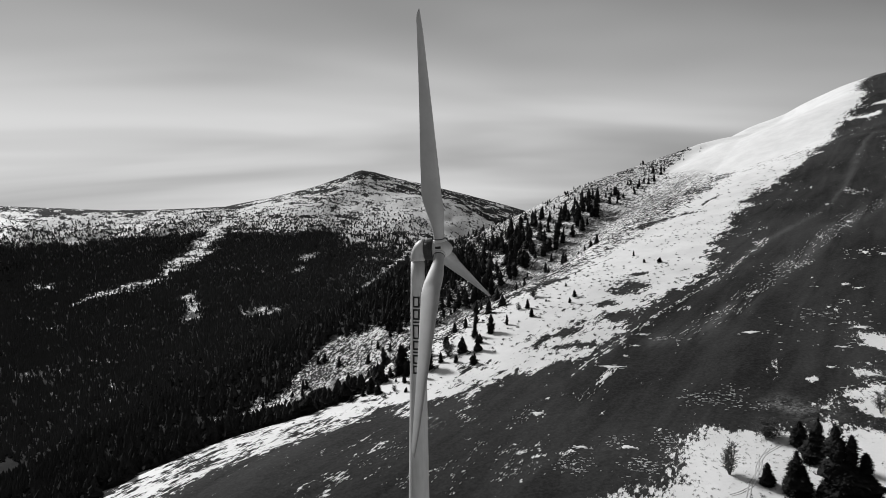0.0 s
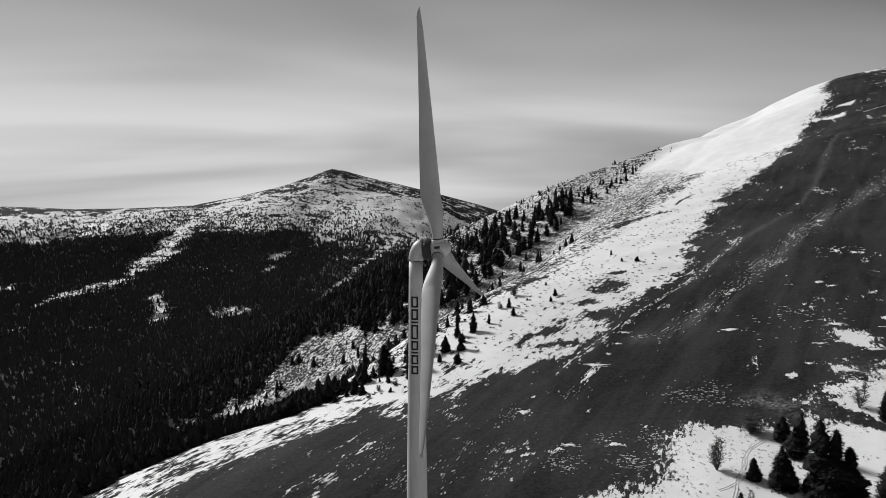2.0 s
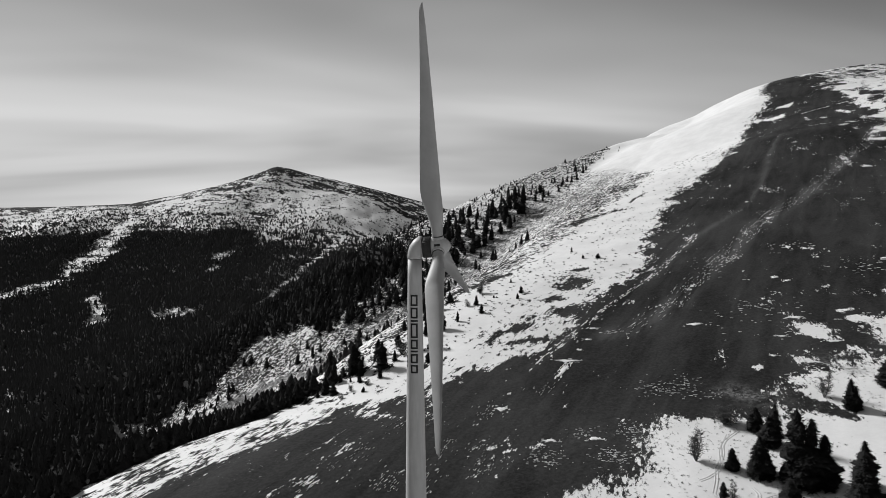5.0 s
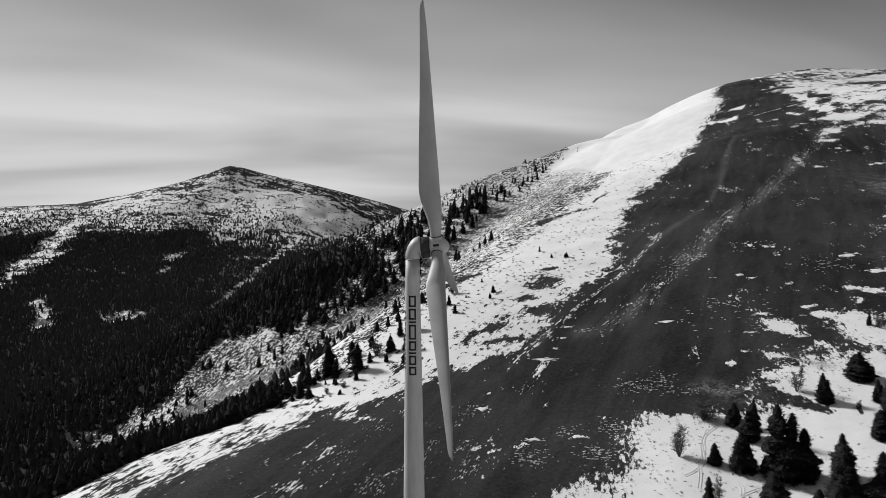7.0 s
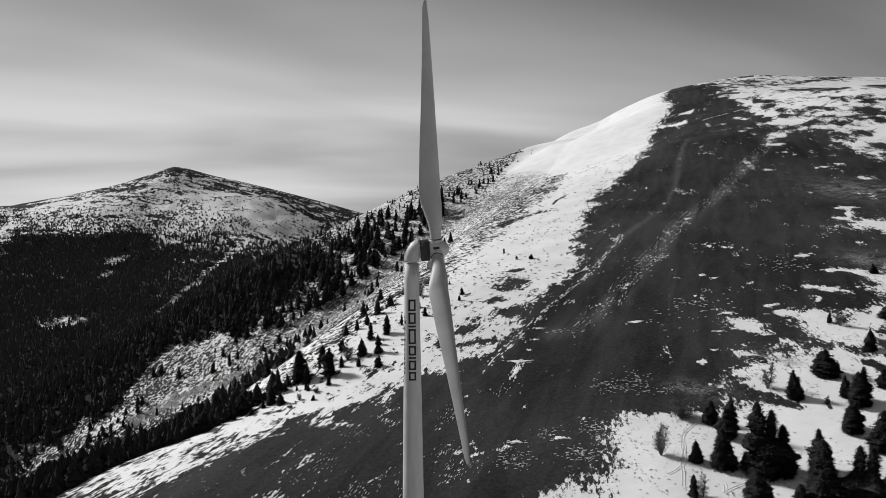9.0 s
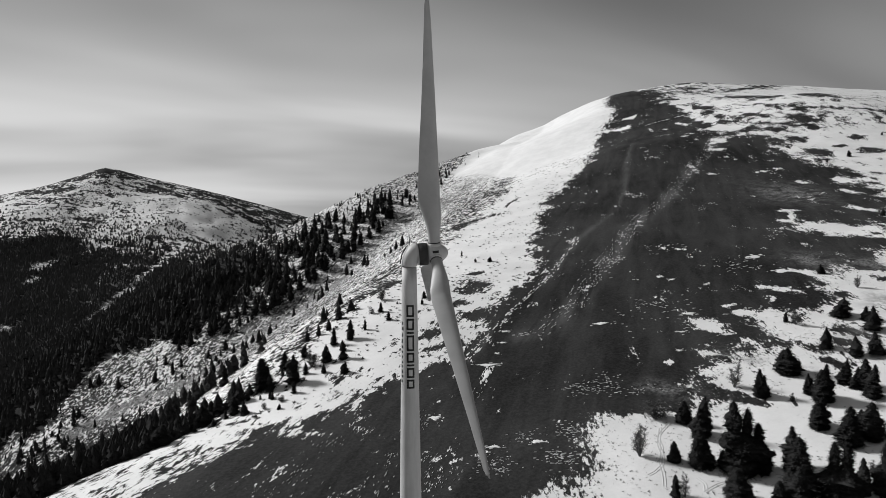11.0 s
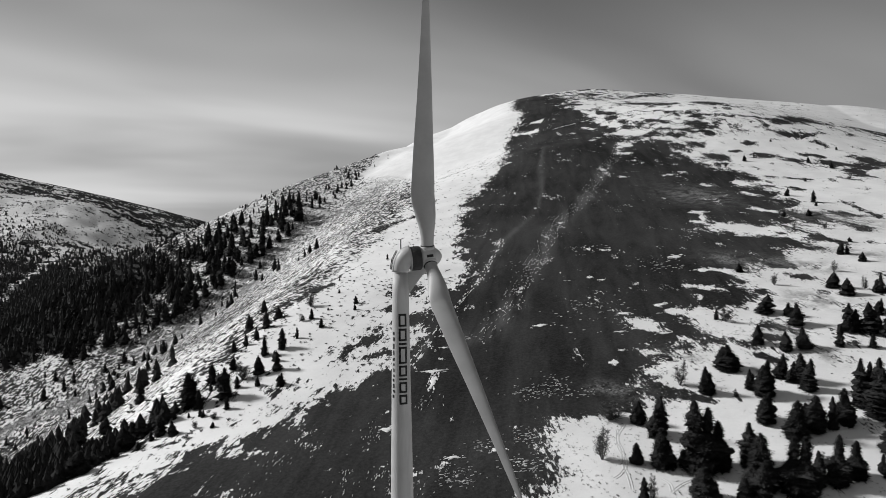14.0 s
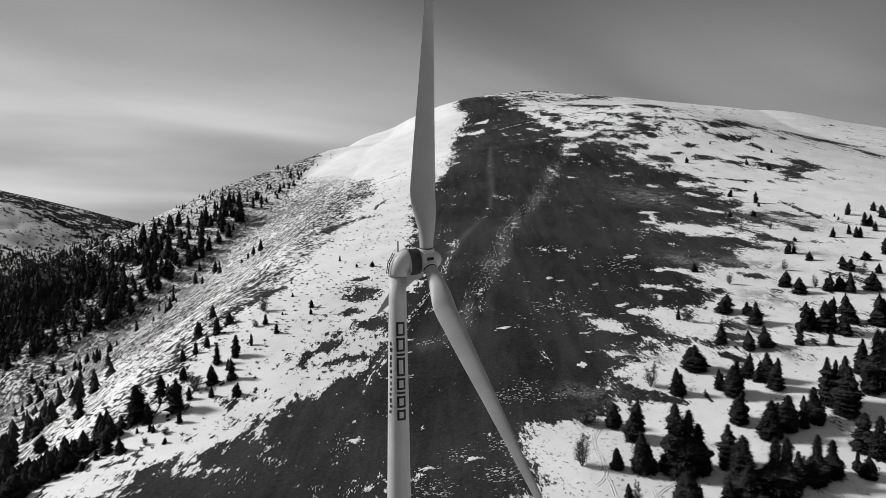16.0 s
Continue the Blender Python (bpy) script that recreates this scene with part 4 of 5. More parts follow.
def spruce(seed, slim=1.0, ragged=1.0, thin=1.0, blunt=1.0, leaders=1):
    """A spruce 10 m tall: trunk, and a crown of drooping boughs in whorls. blunt: how columnar it is; leaders: tops grown together."""
    rnd = random.Random(seed)
    tree = new("spruce")
    V, F = [], []
    tops = [(0.0, 0.0, 1.0)]
    for k in range(leaders - 1):
        a = rnd.uniform(0, 6.283)
        tops.append((0.95 * slim * math.cos(a), 0.95 * slim * math.sin(a), rnd.uniform(0.62, 0.9)))
    bend = (rnd.uniform(-0.16, 0.16), rnd.uniform(-0.16, 0.16))
    for ox, oy, tall in tops:
        V, F = [], []
        for k in range(5):
            z0, z1 = k * 1.95 * tall, (k + 1) * 1.95 * tall
            rod(V, F, (ox + bend[0] * k / 5, oy + bend[1] * k / 5, z0 - (0.4 if k == 0 else 0)), (ox + bend[0] * (k + 1) / 5, oy + bend[1] * (k + 1) / 5, z1), 0.17 * (1 - k / 5.3), 0.17 * (1 - (k + 1) / 5.3), 6)
        trunk = new("trunk", mesh_of("trunk", V, F, BARK))
        trunk.parent = tree
    V, F = [], []
    for ox, oy, tall in tops:
        # the dark body of the crown: uneven rings of boughs, each whorl hanging over the one below
        rings, sides = int(24 * tall / thin), 13 if thin < 1.5 else 10
        lob, wave, sway, belly = rnd.uniform(0, 6.283), rnd.uniform(0.10, 0.30), rnd.uniform(0, 6.283), rnd.uniform(0.06, 0.2) * ragged
        swell = [rnd.uniform(1 - 0.40 * ragged, 1.16) for _ in range(rings + 1)]
        wide = 2.05 * slim * (1.0 if leaders == 1 else 0.80)

        def reach(q, a):
            k = min(rings, int(q * rings))
            hang = 1 - 0.18 * (q * rings - k)
            shape = (1 - min(q, 0.995) ** (1.2 + 0.85 * blunt)) ** (0.95 - 0.12 * blunt)
            return wide * shape * (1 + belly * math.sin(9 * q + sway + 0.8 * math.cos(a))) * (0.78 + 0.22 * min(1, q * 7)) * swell[k] * hang * (1 + wave * math.cos(a - lob) + 0.14 * math.cos(3 * a + 7 * q + lob) + 0.10 * math.cos(5 * a - 13 * q))

        k = len(V)
        for i in range(rings):
            for q, f in ((i / rings, 1.0), ((i + 0.92) / rings, 0.92)):
                q = 0.01 + 0.985 * q
                for j in range(sides):
                    a = 6.283 * (j + 0.5 * (i % 2)) / sides
                    rr = f * reach(q, a) * rnd.uniform(0.66, 1.0)
                    V.append((ox + bend[0] * q + rr * math.cos(a), oy + bend[1] * q + rr * math.sin(a), 10 * tall * q + rnd.uniform(-0.14, 0.14)))
        for m in range(2 * rings - 1):
            F += [(k + sides * m + j, k + sides * m + (j + 1) % sides, k + sides * (m + 1) + (j + 1) % sides, k + sides * (m + 1) + j) for j in range(sides)]
        # sprays of needles standing out of it all over, drooping below and rising near the top
        for _ in range(int(2300 * tall / thin ** 1.4)):
            q = rnd.random() ** 1.25 * 0.98
            a = rnd.uniform(0, 6.283)
            rr = reach(q, a)
            e = (0.20 + 0.22 * (1 - q)) * rnd.uniform(0.4, 1.5) * thin ** 0.35
            c, s_ = math.cos(a), math.sin(a)
            z1 = 10 * tall * q + rnd.uniform(-0.15, 0.15)
            lift = e * (rnd.uniform(-0.55, 0.25) + 0.9 * max(0, q - 0.6))
            turn = a + rnd.uniform(-0.6, 0.6)
            w = e * rnd.uniform(0.20, 0.36)
            o = (ox + bend[0] * q + c * rr * 0.80, oy + bend[1] * q + s_ * rr * 0.80, z1)
            k = len(V)
            V += [(o[0] - s_ * w, o[1] + c * w, z1), (o[0] + s_ * w, o[1] - c * w, z1 - 0.1 * e),
                  (o[0] + math.cos(turn) * e * 1.25, o[1] + math.sin(turn) * e * 1.25, z1 + lift)]
            F.append((k, k + 1, k + 2))
        rod(V, F, (ox + bend[0] * 0.95, oy + bend[1] * 0.95, 9.2 * tall), (ox + bend[0], oy + bend[1], 10.1 * tall), 0.09, 0.01)
    crown = new("crown", mesh_of("crown", V, F, NEEDLES))
    crown.parent = tree
    return tree


def larch(seed):
    """A bare tree 10 m tall: a few thin stems fanning out of one stool, feathered with rising twigs."""
    rnd = random.Random(seed)
    tree = new("bare_tree")
    V, F, W, G = [], [], [], []
    for k in range(4 + seed % 3):
        a, out = rnd.uniform(0, 6.283), rnd.uniform(0.3, 1.7)
        tall = 10.0 if k == 0 else rnd.uniform(6.5, 9.6)
        last = Vector((0, 0, -0.4))
        for j in range(1, 5):
            f = j / 4
            here = Vector((out * math.cos(a) * f ** 0.45 + rnd.uniform(-0.1, 0.1), out * math.sin(a) * f ** 0.45 + rnd.uniform(-0.1, 0.1), tall * f))
            rod(V, F, last, here, 0.12 * (1.15 - f), 0.12 * (0.95 - 0.85 * f), 4)
            for _ in range(20):
                o = last.lerp(here, rnd.random())
                if o.z < 0.9:
                    continue
                b, r = rnd.uniform(0, 6.283), rnd.uniform(0.5, 1.6) * (1.25 - 0.95 * o.z / 10)
                tip = o + Vector((r * math.cos(b), r * math.sin(b), r * rnd.uniform(0.3, 1.1)))
                rod(W, G, o, tip, 0.045, 0.022)
                for _ in range(4):
                    s = o.lerp(tip, rnd.uniform(0.3, 1.0))
                    rod(W, G, s, s + Vector((rnd.uniform(-0.35, 0.35), rnd.uniform(-0.35, 0.35), rnd.uniform(0.05, 0.5))), 0.03, 0.015)
            last = here
    for name, verts, faces in (("trunk", V, F), ("crown", W, G)):
        ob = new(name, mesh_of(name, verts, faces, TWIG))
        ob.parent = tree
    return tree


FIR_LABEL = "dark green-black spruce with drooping boughs on the snow"
SPRUCES = [(tagged(spruce(s, slim, rag, 1.0, blunt), FIR_LABEL, "spruce tree"), 3.75 * slim) for s, slim, rag, blunt in
           ((1, 1.0, 1.0, 1.0), (2, 0.86, 1.1, 0.5), (3, 1.12, 0.9, 1.5), (4, 0.95, 1.3, 1.1), (6, 0.78, 1.0, 0.7))]
CLUMPS = [(tagged(spruce(s, slim, rag, 1.15, blunt, n), "dark spruce with several tops grown together, on the snow", "spruce tree"), own) for s, slim, rag, blunt, n, own in
          ((31, 1.0, 1.0, 1.2, 2, 4.9), (32, 1.1, 1.1, 1.4, 3, 5.6), (33, 1.0, 1.2, 0.9, 3, 5.1))]
FAR_SPRUCES = [(tagged(spruce(s, slim, rag, 2.0, blunt), FIR_LABEL, "spruce tree"), 3.75 * slim) for s, slim, rag, blunt in
               ((21, 1.0, 1.15, 1.0), (22, 0.86, 1.3, 0.6), (23, 1.2, 1.1, 1.5), (24, 0.95, 1.4, 1.1), (25, 0.75, 1.2, 0.8))]
FAR_CLUMPS = [(tagged(spruce(s, slim, rag, 2.1, blunt, n), "dark bushy spruce with several tops, on the snow", "spruce tree"), own) for s, slim, rag, blunt, n, own in
              ((41, 1.0, 1.2, 1.5, 2, 4.9), (42, 1.1, 1.3, 1.8, 3, 5.6), (43, 1.0, 1.3, 1.1, 3, 5.1))]
LARCH_KINDS = [(tagged(larch(s), "leafless grey tree with several thin stems on the snow", "bare tree"), 4.0) for s in (11, 12, 13)]
used = set()


def stand(kinds, x, y, h, across, rnd, group):
    """One tree of a kind, h metres tall and across metres wide."""
    ob, own = rnd.choice(kinds)
    s, k = h / 10, across / own
    m = Matrix.Translation((x, y, float(height(x, y)) - 0.15)) @ Matrix.Rotation(rnd.uniform(0, 6.283), 4, "Z") @ Matrix.Diagonal((k, k, s, 1))
    if ob in used:
        ob = copy_thing(ob, m @ Matrix.Diagonal((1 / ob.scale.x, 1 / ob.scale.y, 1 / ob.scale.z, 1)))
    else:
        used.add(ob)
        ob.matrix_basis = m
    tagged(ob, group=group)
    return ob


rnd = random.Random(5)
for spots, group in ((CLEARING_SPRUCES, "spruces below the turf slope"), (MIDDLE_SPRUCES, "spruces below the turf slope"), (SLOPE_SPRUCES, "spruces on the snow slope"),
                     (UPPER_SPRUCES, "spruces on the snow slope"), (HIGH_SPRUCES, "spruces on the snow slope"), (FLANK_SPRUCES, "spruces on the snowy flank"), (LIP_SPRUCES, "spruces on the snowy flank")):
    for x, y, h, across in spots:
        single, several = (SPRUCES, CLUMPS) if spots in (CLEARING_SPRUCES, MIDDLE_SPRUCES) else (FAR_SPRUCES, FAR_CLUMPS)
        stand(several if across > 0.62 * h else single, x, y, h * 0.95, across * 1.08, rnd, group)
for x, y, h, across in LARCHES:
    stand(LARCH_KINDS, x, y, h, across * 1.45, rnd, "bare larches")
# single spruces scattered over the upper ridge beyond the ravine
RIDGE_TREES = []
while len(RIDGE_TREES) < 430:
    x = rnd.uniform(-30, 350)
    y = rnd.uniform(520, 780)
    yr = float(np.interp(x, RIDGE_X, RIDGE_Y))
    low = float(np.interp(x, [-30, 60, 150, 260, 350], [535, 525, 560, 640, 715]))
    if low < y < yr - 4 and rnd.random() < float(np.interp(x, [-30, 60, 150, 230, 350], [0.8, 1, 0.8, 0.45, 0.16])):
        RIDGE_TREES.append((x, y, rnd.uniform(7, 18) * (1.0 if x < 200 else 0.6) * (0.32 if y > yr - 45 else 1.0)))
RIDGE_TREES.sort(key=lambda p: p[1] - 0.6 * p[0])
for x, y, h in RIDGE_TREES[:50]:
    stand(FAR_SPRUCES, x, y, h, h * 0.5, rnd, "spruces on the ridge")


def wood_mesh(name, spots, tiers, sides, rnd_seed, material, stout=1.0):
    """Many small spruces in one mesh: jagged tiers of boughs round a point."""
    g = np.random.RandomState(rnd_seed)
    n = len(spots[0])
    x, y, z, h = spots
    V, F = [], []
    base = 0
    wid = h * g.uniform(0.21, 0.33, n) * stout
    for t in range(tiers):
        lo, hi = t / tiers * 0.86, min(1.0, (t + 1.55) / tiers)
        if t == tiers - 1:
            hi = 1.0
        r = wid * (1 - lo) ** 0.8
        a = np.linspace(0, 2 * np.pi, sides, endpoint=False)[None, :] + g.uniform(0, 6, (n, 1))
        jag = g.uniform(0.45, 1.3, (n, sides))
        ring = np.stack([x[:, None] + np.cos(a) * r[:, None] * jag, y[:, None] + np.sin(a) * r[:, None] * jag,
                         z[:, None] + h[:, None] * (lo + g.uniform(-0.05, 0.02, (n, sides)))], -1)
        tip = np.stack([x + g.uniform(-0.1, 0.1, n), y, z + h * hi], -1)[:, None, :]
        V.append(np.concatenate([ring, tip], 1).reshape(-1, 3))
        b = base + np.arange(n)[:, None] * (sides + 1)
        j = np.arange(sides)[None, :]
        F.append(np.stack([b + j, b + (j + 1) % sides, np.broadcast_to(b + sides, (n, sides))], -1).reshape(-1, 3))
        base += n * (sides + 1)
    V, F = np.vstack(V), np.vstack(F)
    me = bpy.data.meshes.new(name)
    me.from_pydata(V, [], F.tolist())
    me.materials.append(material)
    return new(name, me)


# the closed wood on the ridge and under the flank
g = np.random.RandomState(21)
x, y = g.uniform(-520, 340, 40000), g.uniform(60, 720, 40000)
keep = (g.rand(40000) < 0.6 * wooded(x, y) ** 1.5) & (y < np.interp(x, RIDGE_X, RIDGE_Y) + 25)
x, y = x[keep], y[keep]
u3, d3 = g.uniform(-70, 230, 9000), g.uniform(80, 255, 9000)      # low spruces crowd the lip of the flank
x3, y3 = 0.63 * u3 - 0.777 * d3, 0.777 * u3 + 0.63 * d3
k3 = g.rand(9000) < 0.9 * wooded(x3, y3) ** 1.5
x, y = np.append(x, x3[k3]), np.append(y, y3[k3])
_, down = along(x, y)
h = np.where((y < 300) | (down < 255), g.uniform(3.0, 7.5, len(x)) + 4 * smooth(down, 117, 136) * (1 - smooth(down, 215, 255)), np.where(y < 550, g.uniform(4, 10, len(x)), g.uniform(6, 14, len(x))))
h = h * (1 - 0.35 * smooth(y - np.interp(x, RIDGE_X, RIDGE_Y), -60, -15) * smooth(x, -60, 20))      # stunted along the ridge
near = y < 260
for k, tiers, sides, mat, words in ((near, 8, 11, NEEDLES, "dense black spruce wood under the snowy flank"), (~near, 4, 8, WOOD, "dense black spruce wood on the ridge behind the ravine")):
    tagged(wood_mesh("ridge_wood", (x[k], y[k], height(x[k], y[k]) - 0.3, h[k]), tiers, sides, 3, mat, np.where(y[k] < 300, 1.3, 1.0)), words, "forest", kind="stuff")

x, y, h = np.array(RIDGE_TREES[50:]).T
x2, y2 = g.uniform(-180, 150, 800), g.uniform(430, 660, 800)
k2 = (g.rand(800) < 0.34) & (y2 < np.interp(x2, [-180, -40, 80, 150, 260], [580, 580, 545, 575, 640])) & (lumps(x2, y2, 45, 2, 19) > -0.1)
x, y, h = np.append(x, x2[k2]), np.append(y, y2[k2]), np.append(h, g.uniform(3, 11, k2.sum()))
tagged(wood_mesh("ridge_spruces", (x, y, height(x, y) - 0.3, h), 9, 13, 6, NEEDLES), "scattered dark spruces on the upper ridge", "forest", kind="stuff")

# the forest on the far mountain, thinning into single trees above
n = 90000
y = 1080 + 2370 * g.rand(n) ** 0.75
x = (y + 100) * g.uniform(-0.70, 0.20, n)
z = height(x, y)
line = z - treeline(x) + 16 * lumps(x, y, 90, 3, 8)
open_ = smooth(x, -420, -250)
dens = 0.70 * (1 - smooth(line, -10 - 80 * open_, 12)) + 0.55 * (1 - smooth(line, 10, 130)) * (1 - 0.3 * open_)
keep = g.rand(n) < dens * (1 - 0.97 * clearing(x, y))
x, y, z = x[keep], y[keep], z[keep]
high_up = line[keep] > 0
h = g.uniform(8, 17, len(x)) * np.where(high_up, 0.62, 1.0)
# paler needles carry the distance haze in their base colour
tagged(wood_mesh("valley_forest", (x, y, z - 0.5, h), 2, 5, 4, HAZED_WOOD, np.where(high_up, 1.7, 1.0)), "dark spruce forest filling the far valley side", "forest", kind="stuff")

# dwarf shrubs and grass tussocks poking through the snow
def shrub_mesh(name, x, y, size, seed, material):
    g = np.random.RandomState(seed)
    n, m = len(x), 13
    z = height(x, y)
    a = g.uniform(0, 6.283, (n, m))
    tilt = g.uniform(0.45, 1.0, (n, m))
    ln = size[:, None] * g.uniform(0.5, 1.1, (n, m))
    w = 0.30 * ln
    bx, by = x[:, None] + g.uniform(-0.25, 0.25, (n, m)) * size[:, None], y[:, None] + g.uniform(-0.25, 0.25, (n, m)) * size[:, None]
    tipx, tipy, tipz = bx + np.cos(a) * ln * tilt, by + np.sin(a) * ln * tilt, z[:, None] + ln * (0.62 - 0.5 * tilt)
    b0 = np.stack([bx - np.sin(a) * w, by + np.cos(a) * w, np.broadcast_to(z[:, None] - 0.1, a.shape)], -1)
    b1 = np.stack([bx + np.sin(a) * w, by - np.cos(a) * w, np.broadcast_to(z[:, None] - 0.1, a.shape)], -1)
    V = np.stack([b0, b1, np.stack([tipx, tipy, tipz], -1)], 2).reshape(-1, 3)
    me = bpy.data.meshes.new(name)
    me.from_pydata(V, [], np.arange(len(V)).reshape(-1, 3).tolist())
    me.materials.append(material)
    return new(name, me)


g = np.random.RandomState(33)
u, d = g.uniform(-20, 620, 5200), g.uniform(15, 110, 5200)
x, y = 0.63 * u - 0.777 * d, 0.777 * u + 0.63 * d
keep = (d > np.interp(u, LEFT_U, LEFT_D)) & (g.rand(5200) < 0.15 + 0.40 * (lumps(x, y, 40, 2, 12) > 0.2))
tagged(shrub_mesh("flank_tussocks", x[keep], y[keep], g.uniform(0.5, 1.5, keep.sum()), 34, DRY_GRASS), "dry tussocks poking through the flank's snow", "tussocks", kind="stuff")
u, d = g.uniform(40, 420, 5200), g.uniform(-330, -10, 5200)
x, y = 0.63 * u - 0.777 * d, 0.777 * u + 0.63 * d
keep = (d < np.interp(u, RIGHT_U, RIGHT_D)) & (g.rand(5200) < 0.08 + 0.5 * (lumps(x, y, 35, 2, 13) > 0.2) + 0.5 * (d > np.interp(u, RIGHT_U, RIGHT_D) - 9))
tagged(shrub_mesh("slope_tussocks", x[keep], y[keep], g.uniform(0.25, 0.75, keep.sum()), 35, DRY_GRASS), "dry tussocks and dwarf shrubs on the snow slope", "tussocks", kind="stuff")
n = 9000
u, d = g.uniform(38, 150, n), g.uniform(-95, -4, n)
x, y = 0.63 * u - 0.777 * d, 0.777 * u + 0.63 * d
gap = np.interp(u, RIGHT_U, RIGHT_D) - d
keep = (gap > -4) & (g.rand(n) < 0.03 + 0.28 * np.exp(-np.maximum(gap, 0) / 9) + 0.45 * (lumps(x, y, 16, 3, 15) > 0.25))
tagged(shrub_mesh("edge_tussocks", x[keep], y[keep], g.uniform(0.2, 0.6, keep.sum()), 37, DRY_GRASS), "dry grass tufts crowding the edge of the snow", "tussocks", kind="stuff")
u, d = g.uniform(60, 600, 9000), g.uniform(70, 330, 9000)
x, y = 0.63 * u - 0.777 * d, 0.777 * u + 0.63 * d
keep = (d > np.interp(u, [0, 100, 145, 290, 435, 620], [112, 108, 84, 76, 70, 100])) & (g.rand(9000) < 0.34) & (wooded(x, y) < 0.5)
tagged(shrub_mesh("ravine_scrub", x[keep], y[keep], g.uniform(0.8, 2.2, keep.sum()), 36, TWIG), "grey leafless alder scrub over the ravine rubble", "scrub", kind="stuff")


# ski tracks winding down between the trees
def ski_track(points, width, gap):
    P = [Vector((x, y, 0)) for x, y in points]
    line = []
    for i in range(len(P) - 1):
        p0, p1, p2, p3 = P[max(0, i - 1)], P[i], P[i + 1], P[min(len(P) - 1, i + 2)]
        for k in range(8):
            f = k / 8
            line.append(0.5 * ((2 * p1) + (p2 - p0) * f + (2 * p0 - 5 * p1 + 4 * p2 - p3) * f * f + (3 * p1 - p0 - 3 * p2 + p3) * f ** 3))
    V, F = [], []
    for off in (-gap / 2, gap / 2):
        k0 = len(V)
        for i, p in enumerate(line):
            w = (line[min(i + 1, len(line) - 1)] - line[max(i - 1, 0)]).normalized()
            s = Vector((-w.y, w.x, 0))
            for c, up_ in ((off - width / 2, -0.05), (off - width / 4, 0.06), (off + width / 4, 0.06), (off + width / 2, -0.05)):
                q = p + s * c
                V.append((q.x, q.y, float(height(q.x, q.y)) + up_))
        for i in range(len(line) - 1):
            for j in range(3):
                a = k0 + 4 * i + j
                F.append((a, a + 1, a + 5, a + 4))
    return tagged(new("ski_track", mesh_of("ski_track", V, F, TRACK_SNOW)), "packed grey ski track winding over the snow", "ski track")


for line in TRACK_LINES:
    ski_track(line, 0.34, 0.62)


# ---------------------------------------------------------------- snow left lying on the turf
def lens(V, F, cx, cy, way, half, wide, rnd_, lift=0.10, n=12):
    """A ragged, slightly domed sheet of snow draped on the ground."""
    across = (-way[1], way[0])
    k = len(V)
    V.append((cx, cy, float(height(cx, cy)) + lift + 0.05))
    ph = rnd_.uniform(0, 6.283)
    for ring, lf in ((0.72, lift + 0.02), (1.0, -0.03)):
        for i in range(n):
            a = 6.283 * i / n
            j = ring * (1 + 0.25 * math.sin(3 * a + ph) + 0.15 * math.sin(7 * a + 2 * ph) + rnd_.uniform(-0.30, 0.22) * (0.5 if n > 20 else 1))
            p, q = math.cos(a) * half * j, math.sin(a) * wide * j
            x, y = cx + way[0] * p + across[0] * q, cy + way[1] * p + across[1] * q
            V.append((x, y, float(height(x, y)) + lf))
    for i in range(n):
        j = (i + 1) % n
        F += [(k, k + 1 + i, k + 1 + j), (k + 1 + i, k + 1 + n + i, k + 1 + n + j, k + 1 + j)]


UP_WAY, LEVEL_WAY = (0.63, 0.777), (0.90, -0.43)


def spot(u, d):
    return 0.63 * u - 0.777 * d, 0.777 * u + 0.63 * d


rnd = random.Random(41)
for u, d, half, wide in SNOW_PATCHES:
    V, F = [], []
    x, y = spot(u, d)
    way = UP_WAY if (u, d) in ((112, 14),) else LEVEL_WAY
    lens(V, F, x, y, way, half * 0.85, wide * 0.75, rnd, n=30)
    for _ in range(8 if half < 5 else 40):
        a, b = rnd.uniform(-1.4, 1.4) * half, rnd.uniform(-1.35, 1.35) * wide
        lens(V, F, x + way[0] * a - way[1] * b, y + way[1] * a + way[0] * b, way, min(half, 4) * rnd.uniform(0.06, 0.28), min(wide, 3) * rnd.uniform(0.08, 0.25), rnd, n=9)
    tagged(new("snow_patch", mesh_of("snow_patch", V, F, DRIFT)), "small ragged snow patch resting on the turf", "snow patch", "snow patches on the turf")
V, F = [], []
for u, d, w, h, n in FLECKS:
    x, y = spot(u, d)
    for _ in range(n):
        a, b = rnd.gauss(0, 0.55) * w, rnd.gauss(0, 0.55) * h
        px, py = x + LEVEL_WAY[0] * a - LEVEL_WAY[1] * b, y + LEVEL_WAY[1] * a + LEVEL_WAY[0] * b
        big = 0.55 if u < 130 else 1.0
        lens(V, F, px, py, UP_WAY if d > 10 else LEVEL_WAY, big * rnd.uniform(0.2, 0.9) * (1.5 if d > 10 else 1.0), big * rnd.uniform(0.09, 0.22), rnd, n=7)
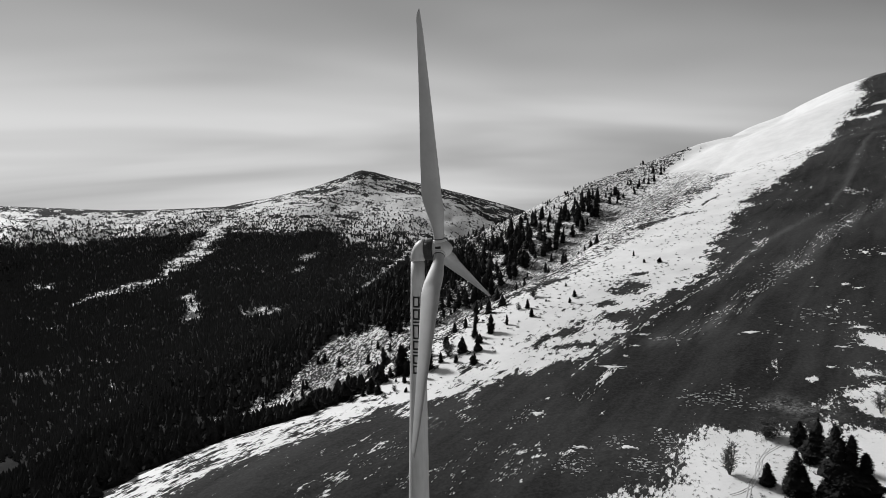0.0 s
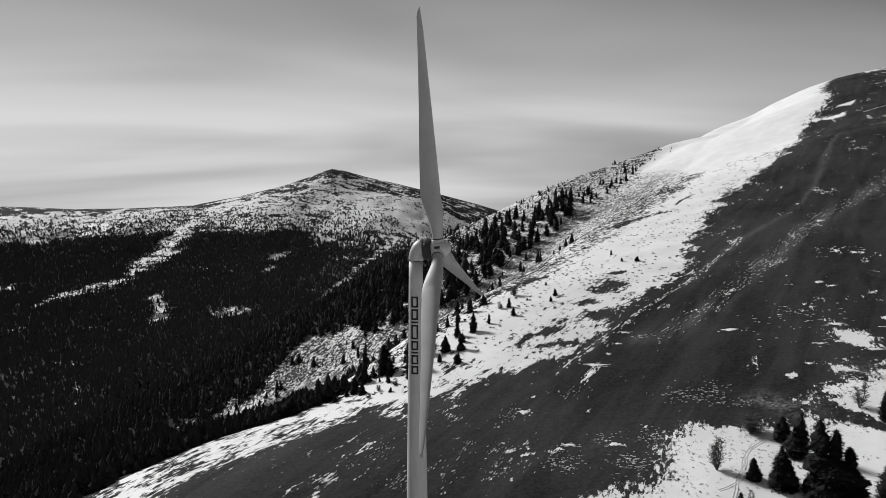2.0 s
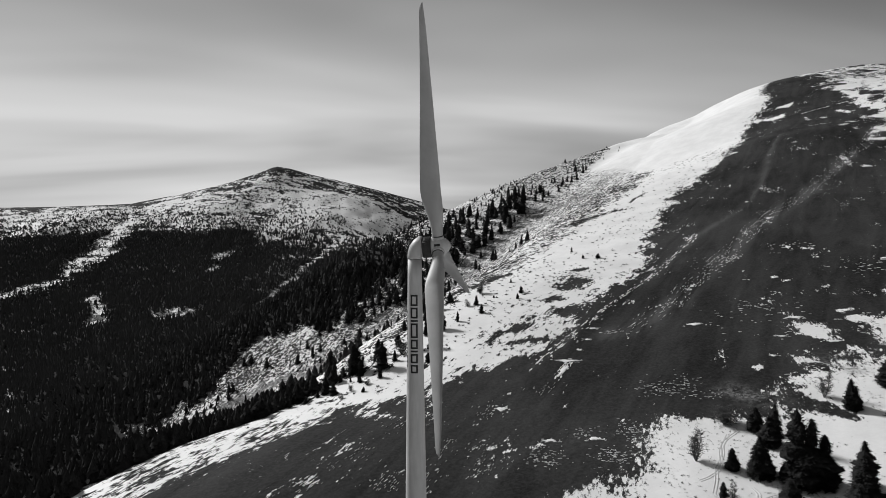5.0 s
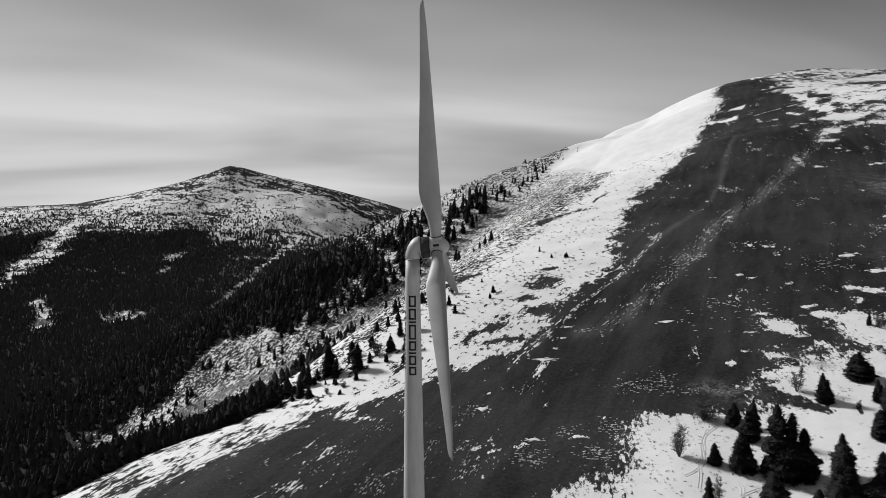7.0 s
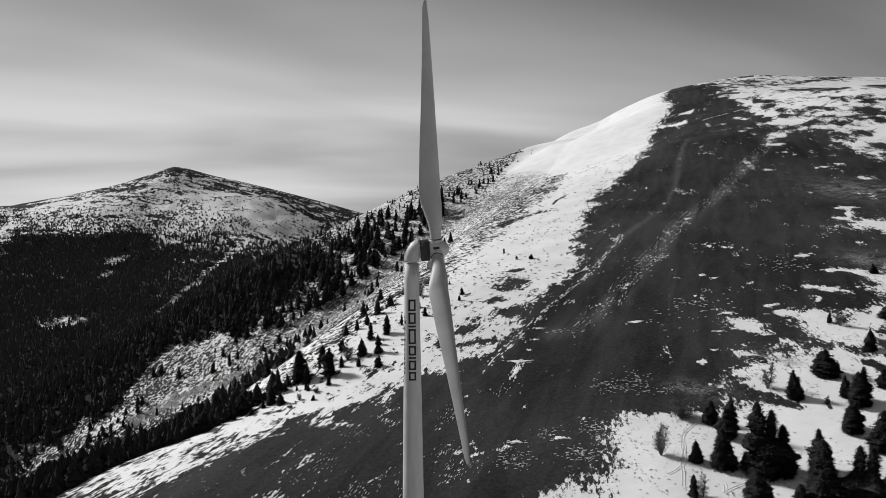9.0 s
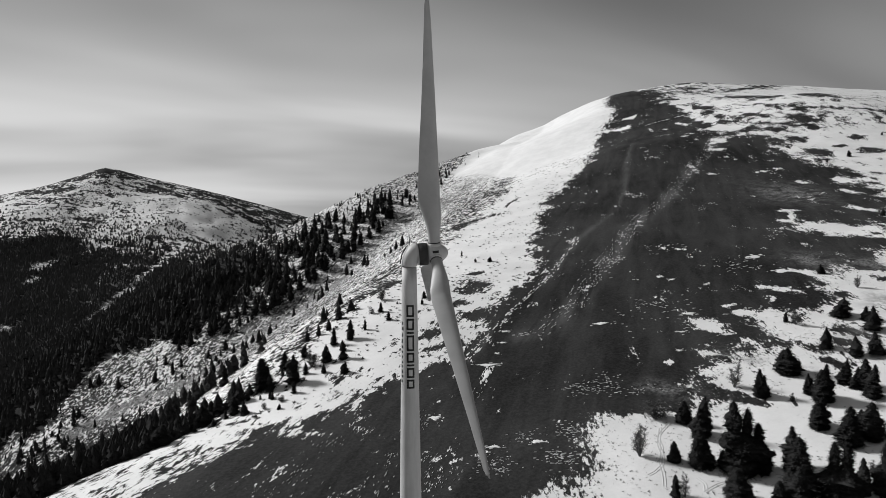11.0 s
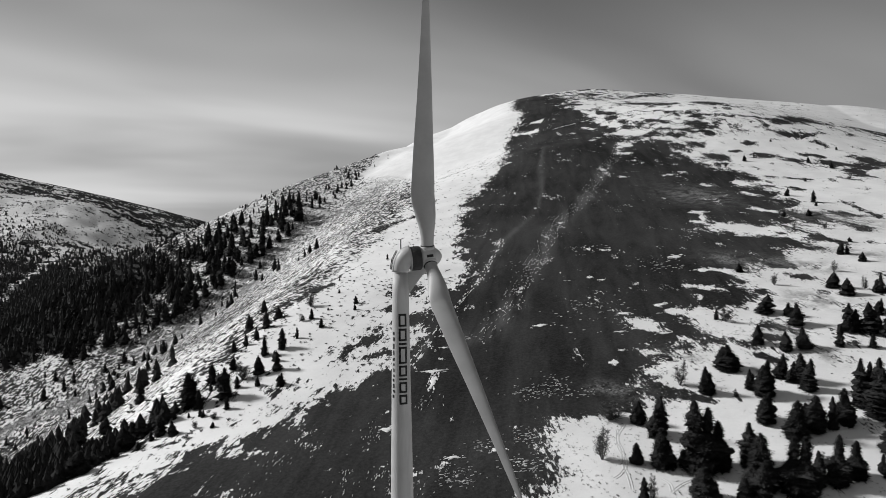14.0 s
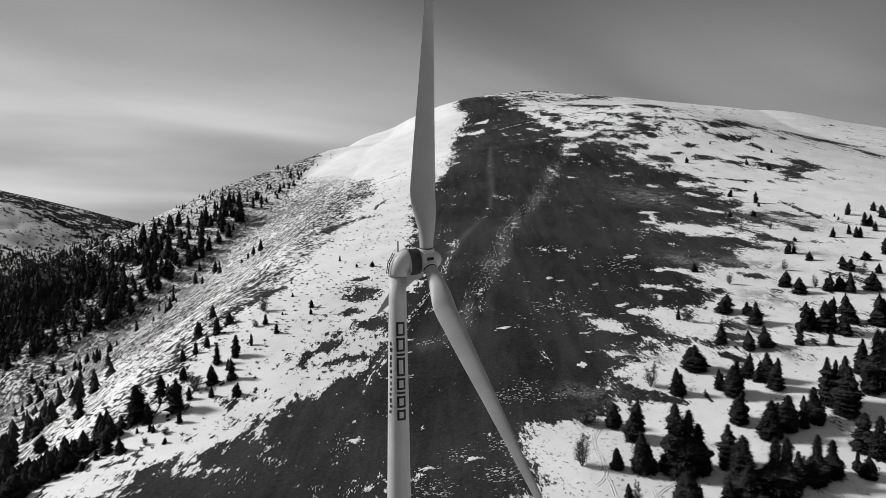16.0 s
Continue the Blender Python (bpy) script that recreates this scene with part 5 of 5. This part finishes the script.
for line, lanes, step, big in ((FOOTPATH[:6], (-0.7, 0.7), 0.8, 0.7), (SUMMIT_TRACK, (0.0, 0.0), 0.9, 1.5), (RUTS, (-4.2, -2.4, -0.6, 1.0, 2.6, 5.0), 0.5, 0.55)):
    for (a, b), (p, q) in zip(line, line[1:]):
        run = math.hypot(p - a, q - b)
        way = (Vector(spot(p, q)) - Vector(spot(a, b))).normalized()
        for k in range(int(run / step)):
            if rnd.random() < (0.8 if a < 250 else 0.55):
                f = rnd.random()
                x, y = spot(a + (p - a) * f, b + (q - b) * f + rnd.choice(lanes) + rnd.gauss(0, 0.35))
                lens(V, F, x, y, way, big * rnd.choice((0.8, 1.2, 2.4)) * rnd.uniform(0.7, 1.3), big * rnd.uniform(0.12, 0.30) * (2.0 if len(lanes) == 2 else 1.0), rnd, n=7)
tagged(new("snow_flecks", mesh_of("snow_flecks", V, F, DRIFT)), "thin flecks and streaks of snow strewn over the turf", "snow flecks", kind="stuff")
# ---------------------------------------------------------------- markings and fittings on the turbine
def wrapped(az, z0, z1, half, lift=0.012, n=5, m=3):
    """A thin painted patch on the round tower: middle azimuth in degrees, heights, half its width in metres."""
    bm = bmesh.new()
    rows = []
    for i in range(m + 1):
        z = z0 + (z1 - z0) * i / m
        r = tower_radius(z) + lift
        row = []
        for j in range(n + 1):
            a = radians(az) + (half[0] + (half[1] - half[0]) * j / n) / r
            row.append(bm.verts.new((r * math.cos(a), r * math.sin(a), z)))
        rows.append(row)
    for p, q in zip(rows, rows[1:]):
        for j in range(n):
            bm.faces.new((p[j], p[j + 1], q[j + 1], q[j]))
    bmesh.ops.solidify(bm, geom=bm.faces[:], thickness=0.006)
    return bm


# the maker's name, as plain hollow blocks and bars
LETTER_AZ = -104.0
z = 42.7
for run in (1.45, 1.6, 0.0, 1.6, 2.5, 0.0, 1.85, 1.9):
    st = 0.30
    if run == 0.0:
        on_turbine("painted_bar", wrapped(LETTER_AZ, z, z + st, (-0.62, 0.62)), LETTER_DARK)
        z += st + 0.27
        continue
    for a, b, half in ((z, z + st, (-0.62, 0.62)), (z + run - st, z + run, (-0.62, 0.62)), (z + st, z + run - st, (-0.62, -0.32)), (z + st, z + run - st, (0.32, 0.62))):
        on_turbine("painted_bar", wrapped(LETTER_AZ, a, b, half), LETTER_DARK)
    z += run + 0.27
# a line of faint script that cannot be read, as short bars
rnd = random.Random(8)
z = 43.6
while z < 53.4:
    run = rnd.uniform(0.35, 0.75)
    on_turbine("script_bar", wrapped(-168.0, z, z + run, (-0.10 - rnd.uniform(0, 0.2), 0.12 + rnd.uniform(0, 0.15)), n=2, m=1), SCRIPT_GREY)
    z += run + rnd.uniform(0.25, 0.4)
# manufacturer's plate on the hub
s2 = N.cross(Z3).normalized()
u2 = s2.cross(N).normalized()
out = (s2 * 0.985 + u2 * 0.17).normalized()
for side_ in (out, -out):
    c = HUB + side_ * 1.705
    t2 = N.cross(side_).normalized()
    bm = bmesh.new()
    bmesh.ops.convex_hull(bm, input=[bm.verts.new(c + N * a + t2 * b + side_ * d) for a in (-0.48, 0.48) for b in (-0.2, 0.2) for d in (-0.06, 0.03)])
    on_turbine("hub_plate", bm, SEAL, "small dark plate", hub)
# rear hatch rail, lamps and wind vane on the nacelle roof
back = -NH
V, F = [], []
for k in (-0.42, 0.42):
    pts = [Vector((0, 0, TOP + 0.55)) + back * 1.43, Vector((0, 0, TOP + 2.0)) + back * 1.20, Vector((0, 0, TOP + 3.3)) + back * 0.50]
    for a, b in zip(pts, pts[1:]):
        rod(V, F, a + side * k - Z3 * BASE, b + side * k - Z3 * BASE, 0.065, 0.065, 6)
for z in np.linspace(0.7, 3.1, 7):
    o = 1.43 - 0.159 * max(0, z - 0.55) if z < 2.0 else 1.20 - 0.70 * (z - 2.0) / 1.3
    rod(V, F, Vector((0, 0, TOP + z - BASE)) + back * o - side * 0.42, Vector((0, 0, TOP + z - BASE)) + back * o + side * 0.42, 0.045, 0.045, 5)
rail = new("rear_rail", mesh_of("rear_rail", V, F, LETTER_DARK))
rail.parent = turbine
for a, b, tall in ((0.1, -0.22, 1.5), (0.1, 0.22, 1.45)):
    V, F = [], []
    o = Vector((0, 0, TOP + 3.45 - BASE)) + NH * a + side * b
    rod(V, F, o - Z3 * 0.5, o + Z3 * tall, 0.05, 0.045, 6)
    rod(V, F, o + Z3 * tall - side * 0.14, o + Z3 * tall + side * 0.14, 0.03, 0.03, 6)
    mast = new("sensor_mast", mesh_of("sensor_mast", V, F, LETTER_DARK))
    mast.parent = turbine
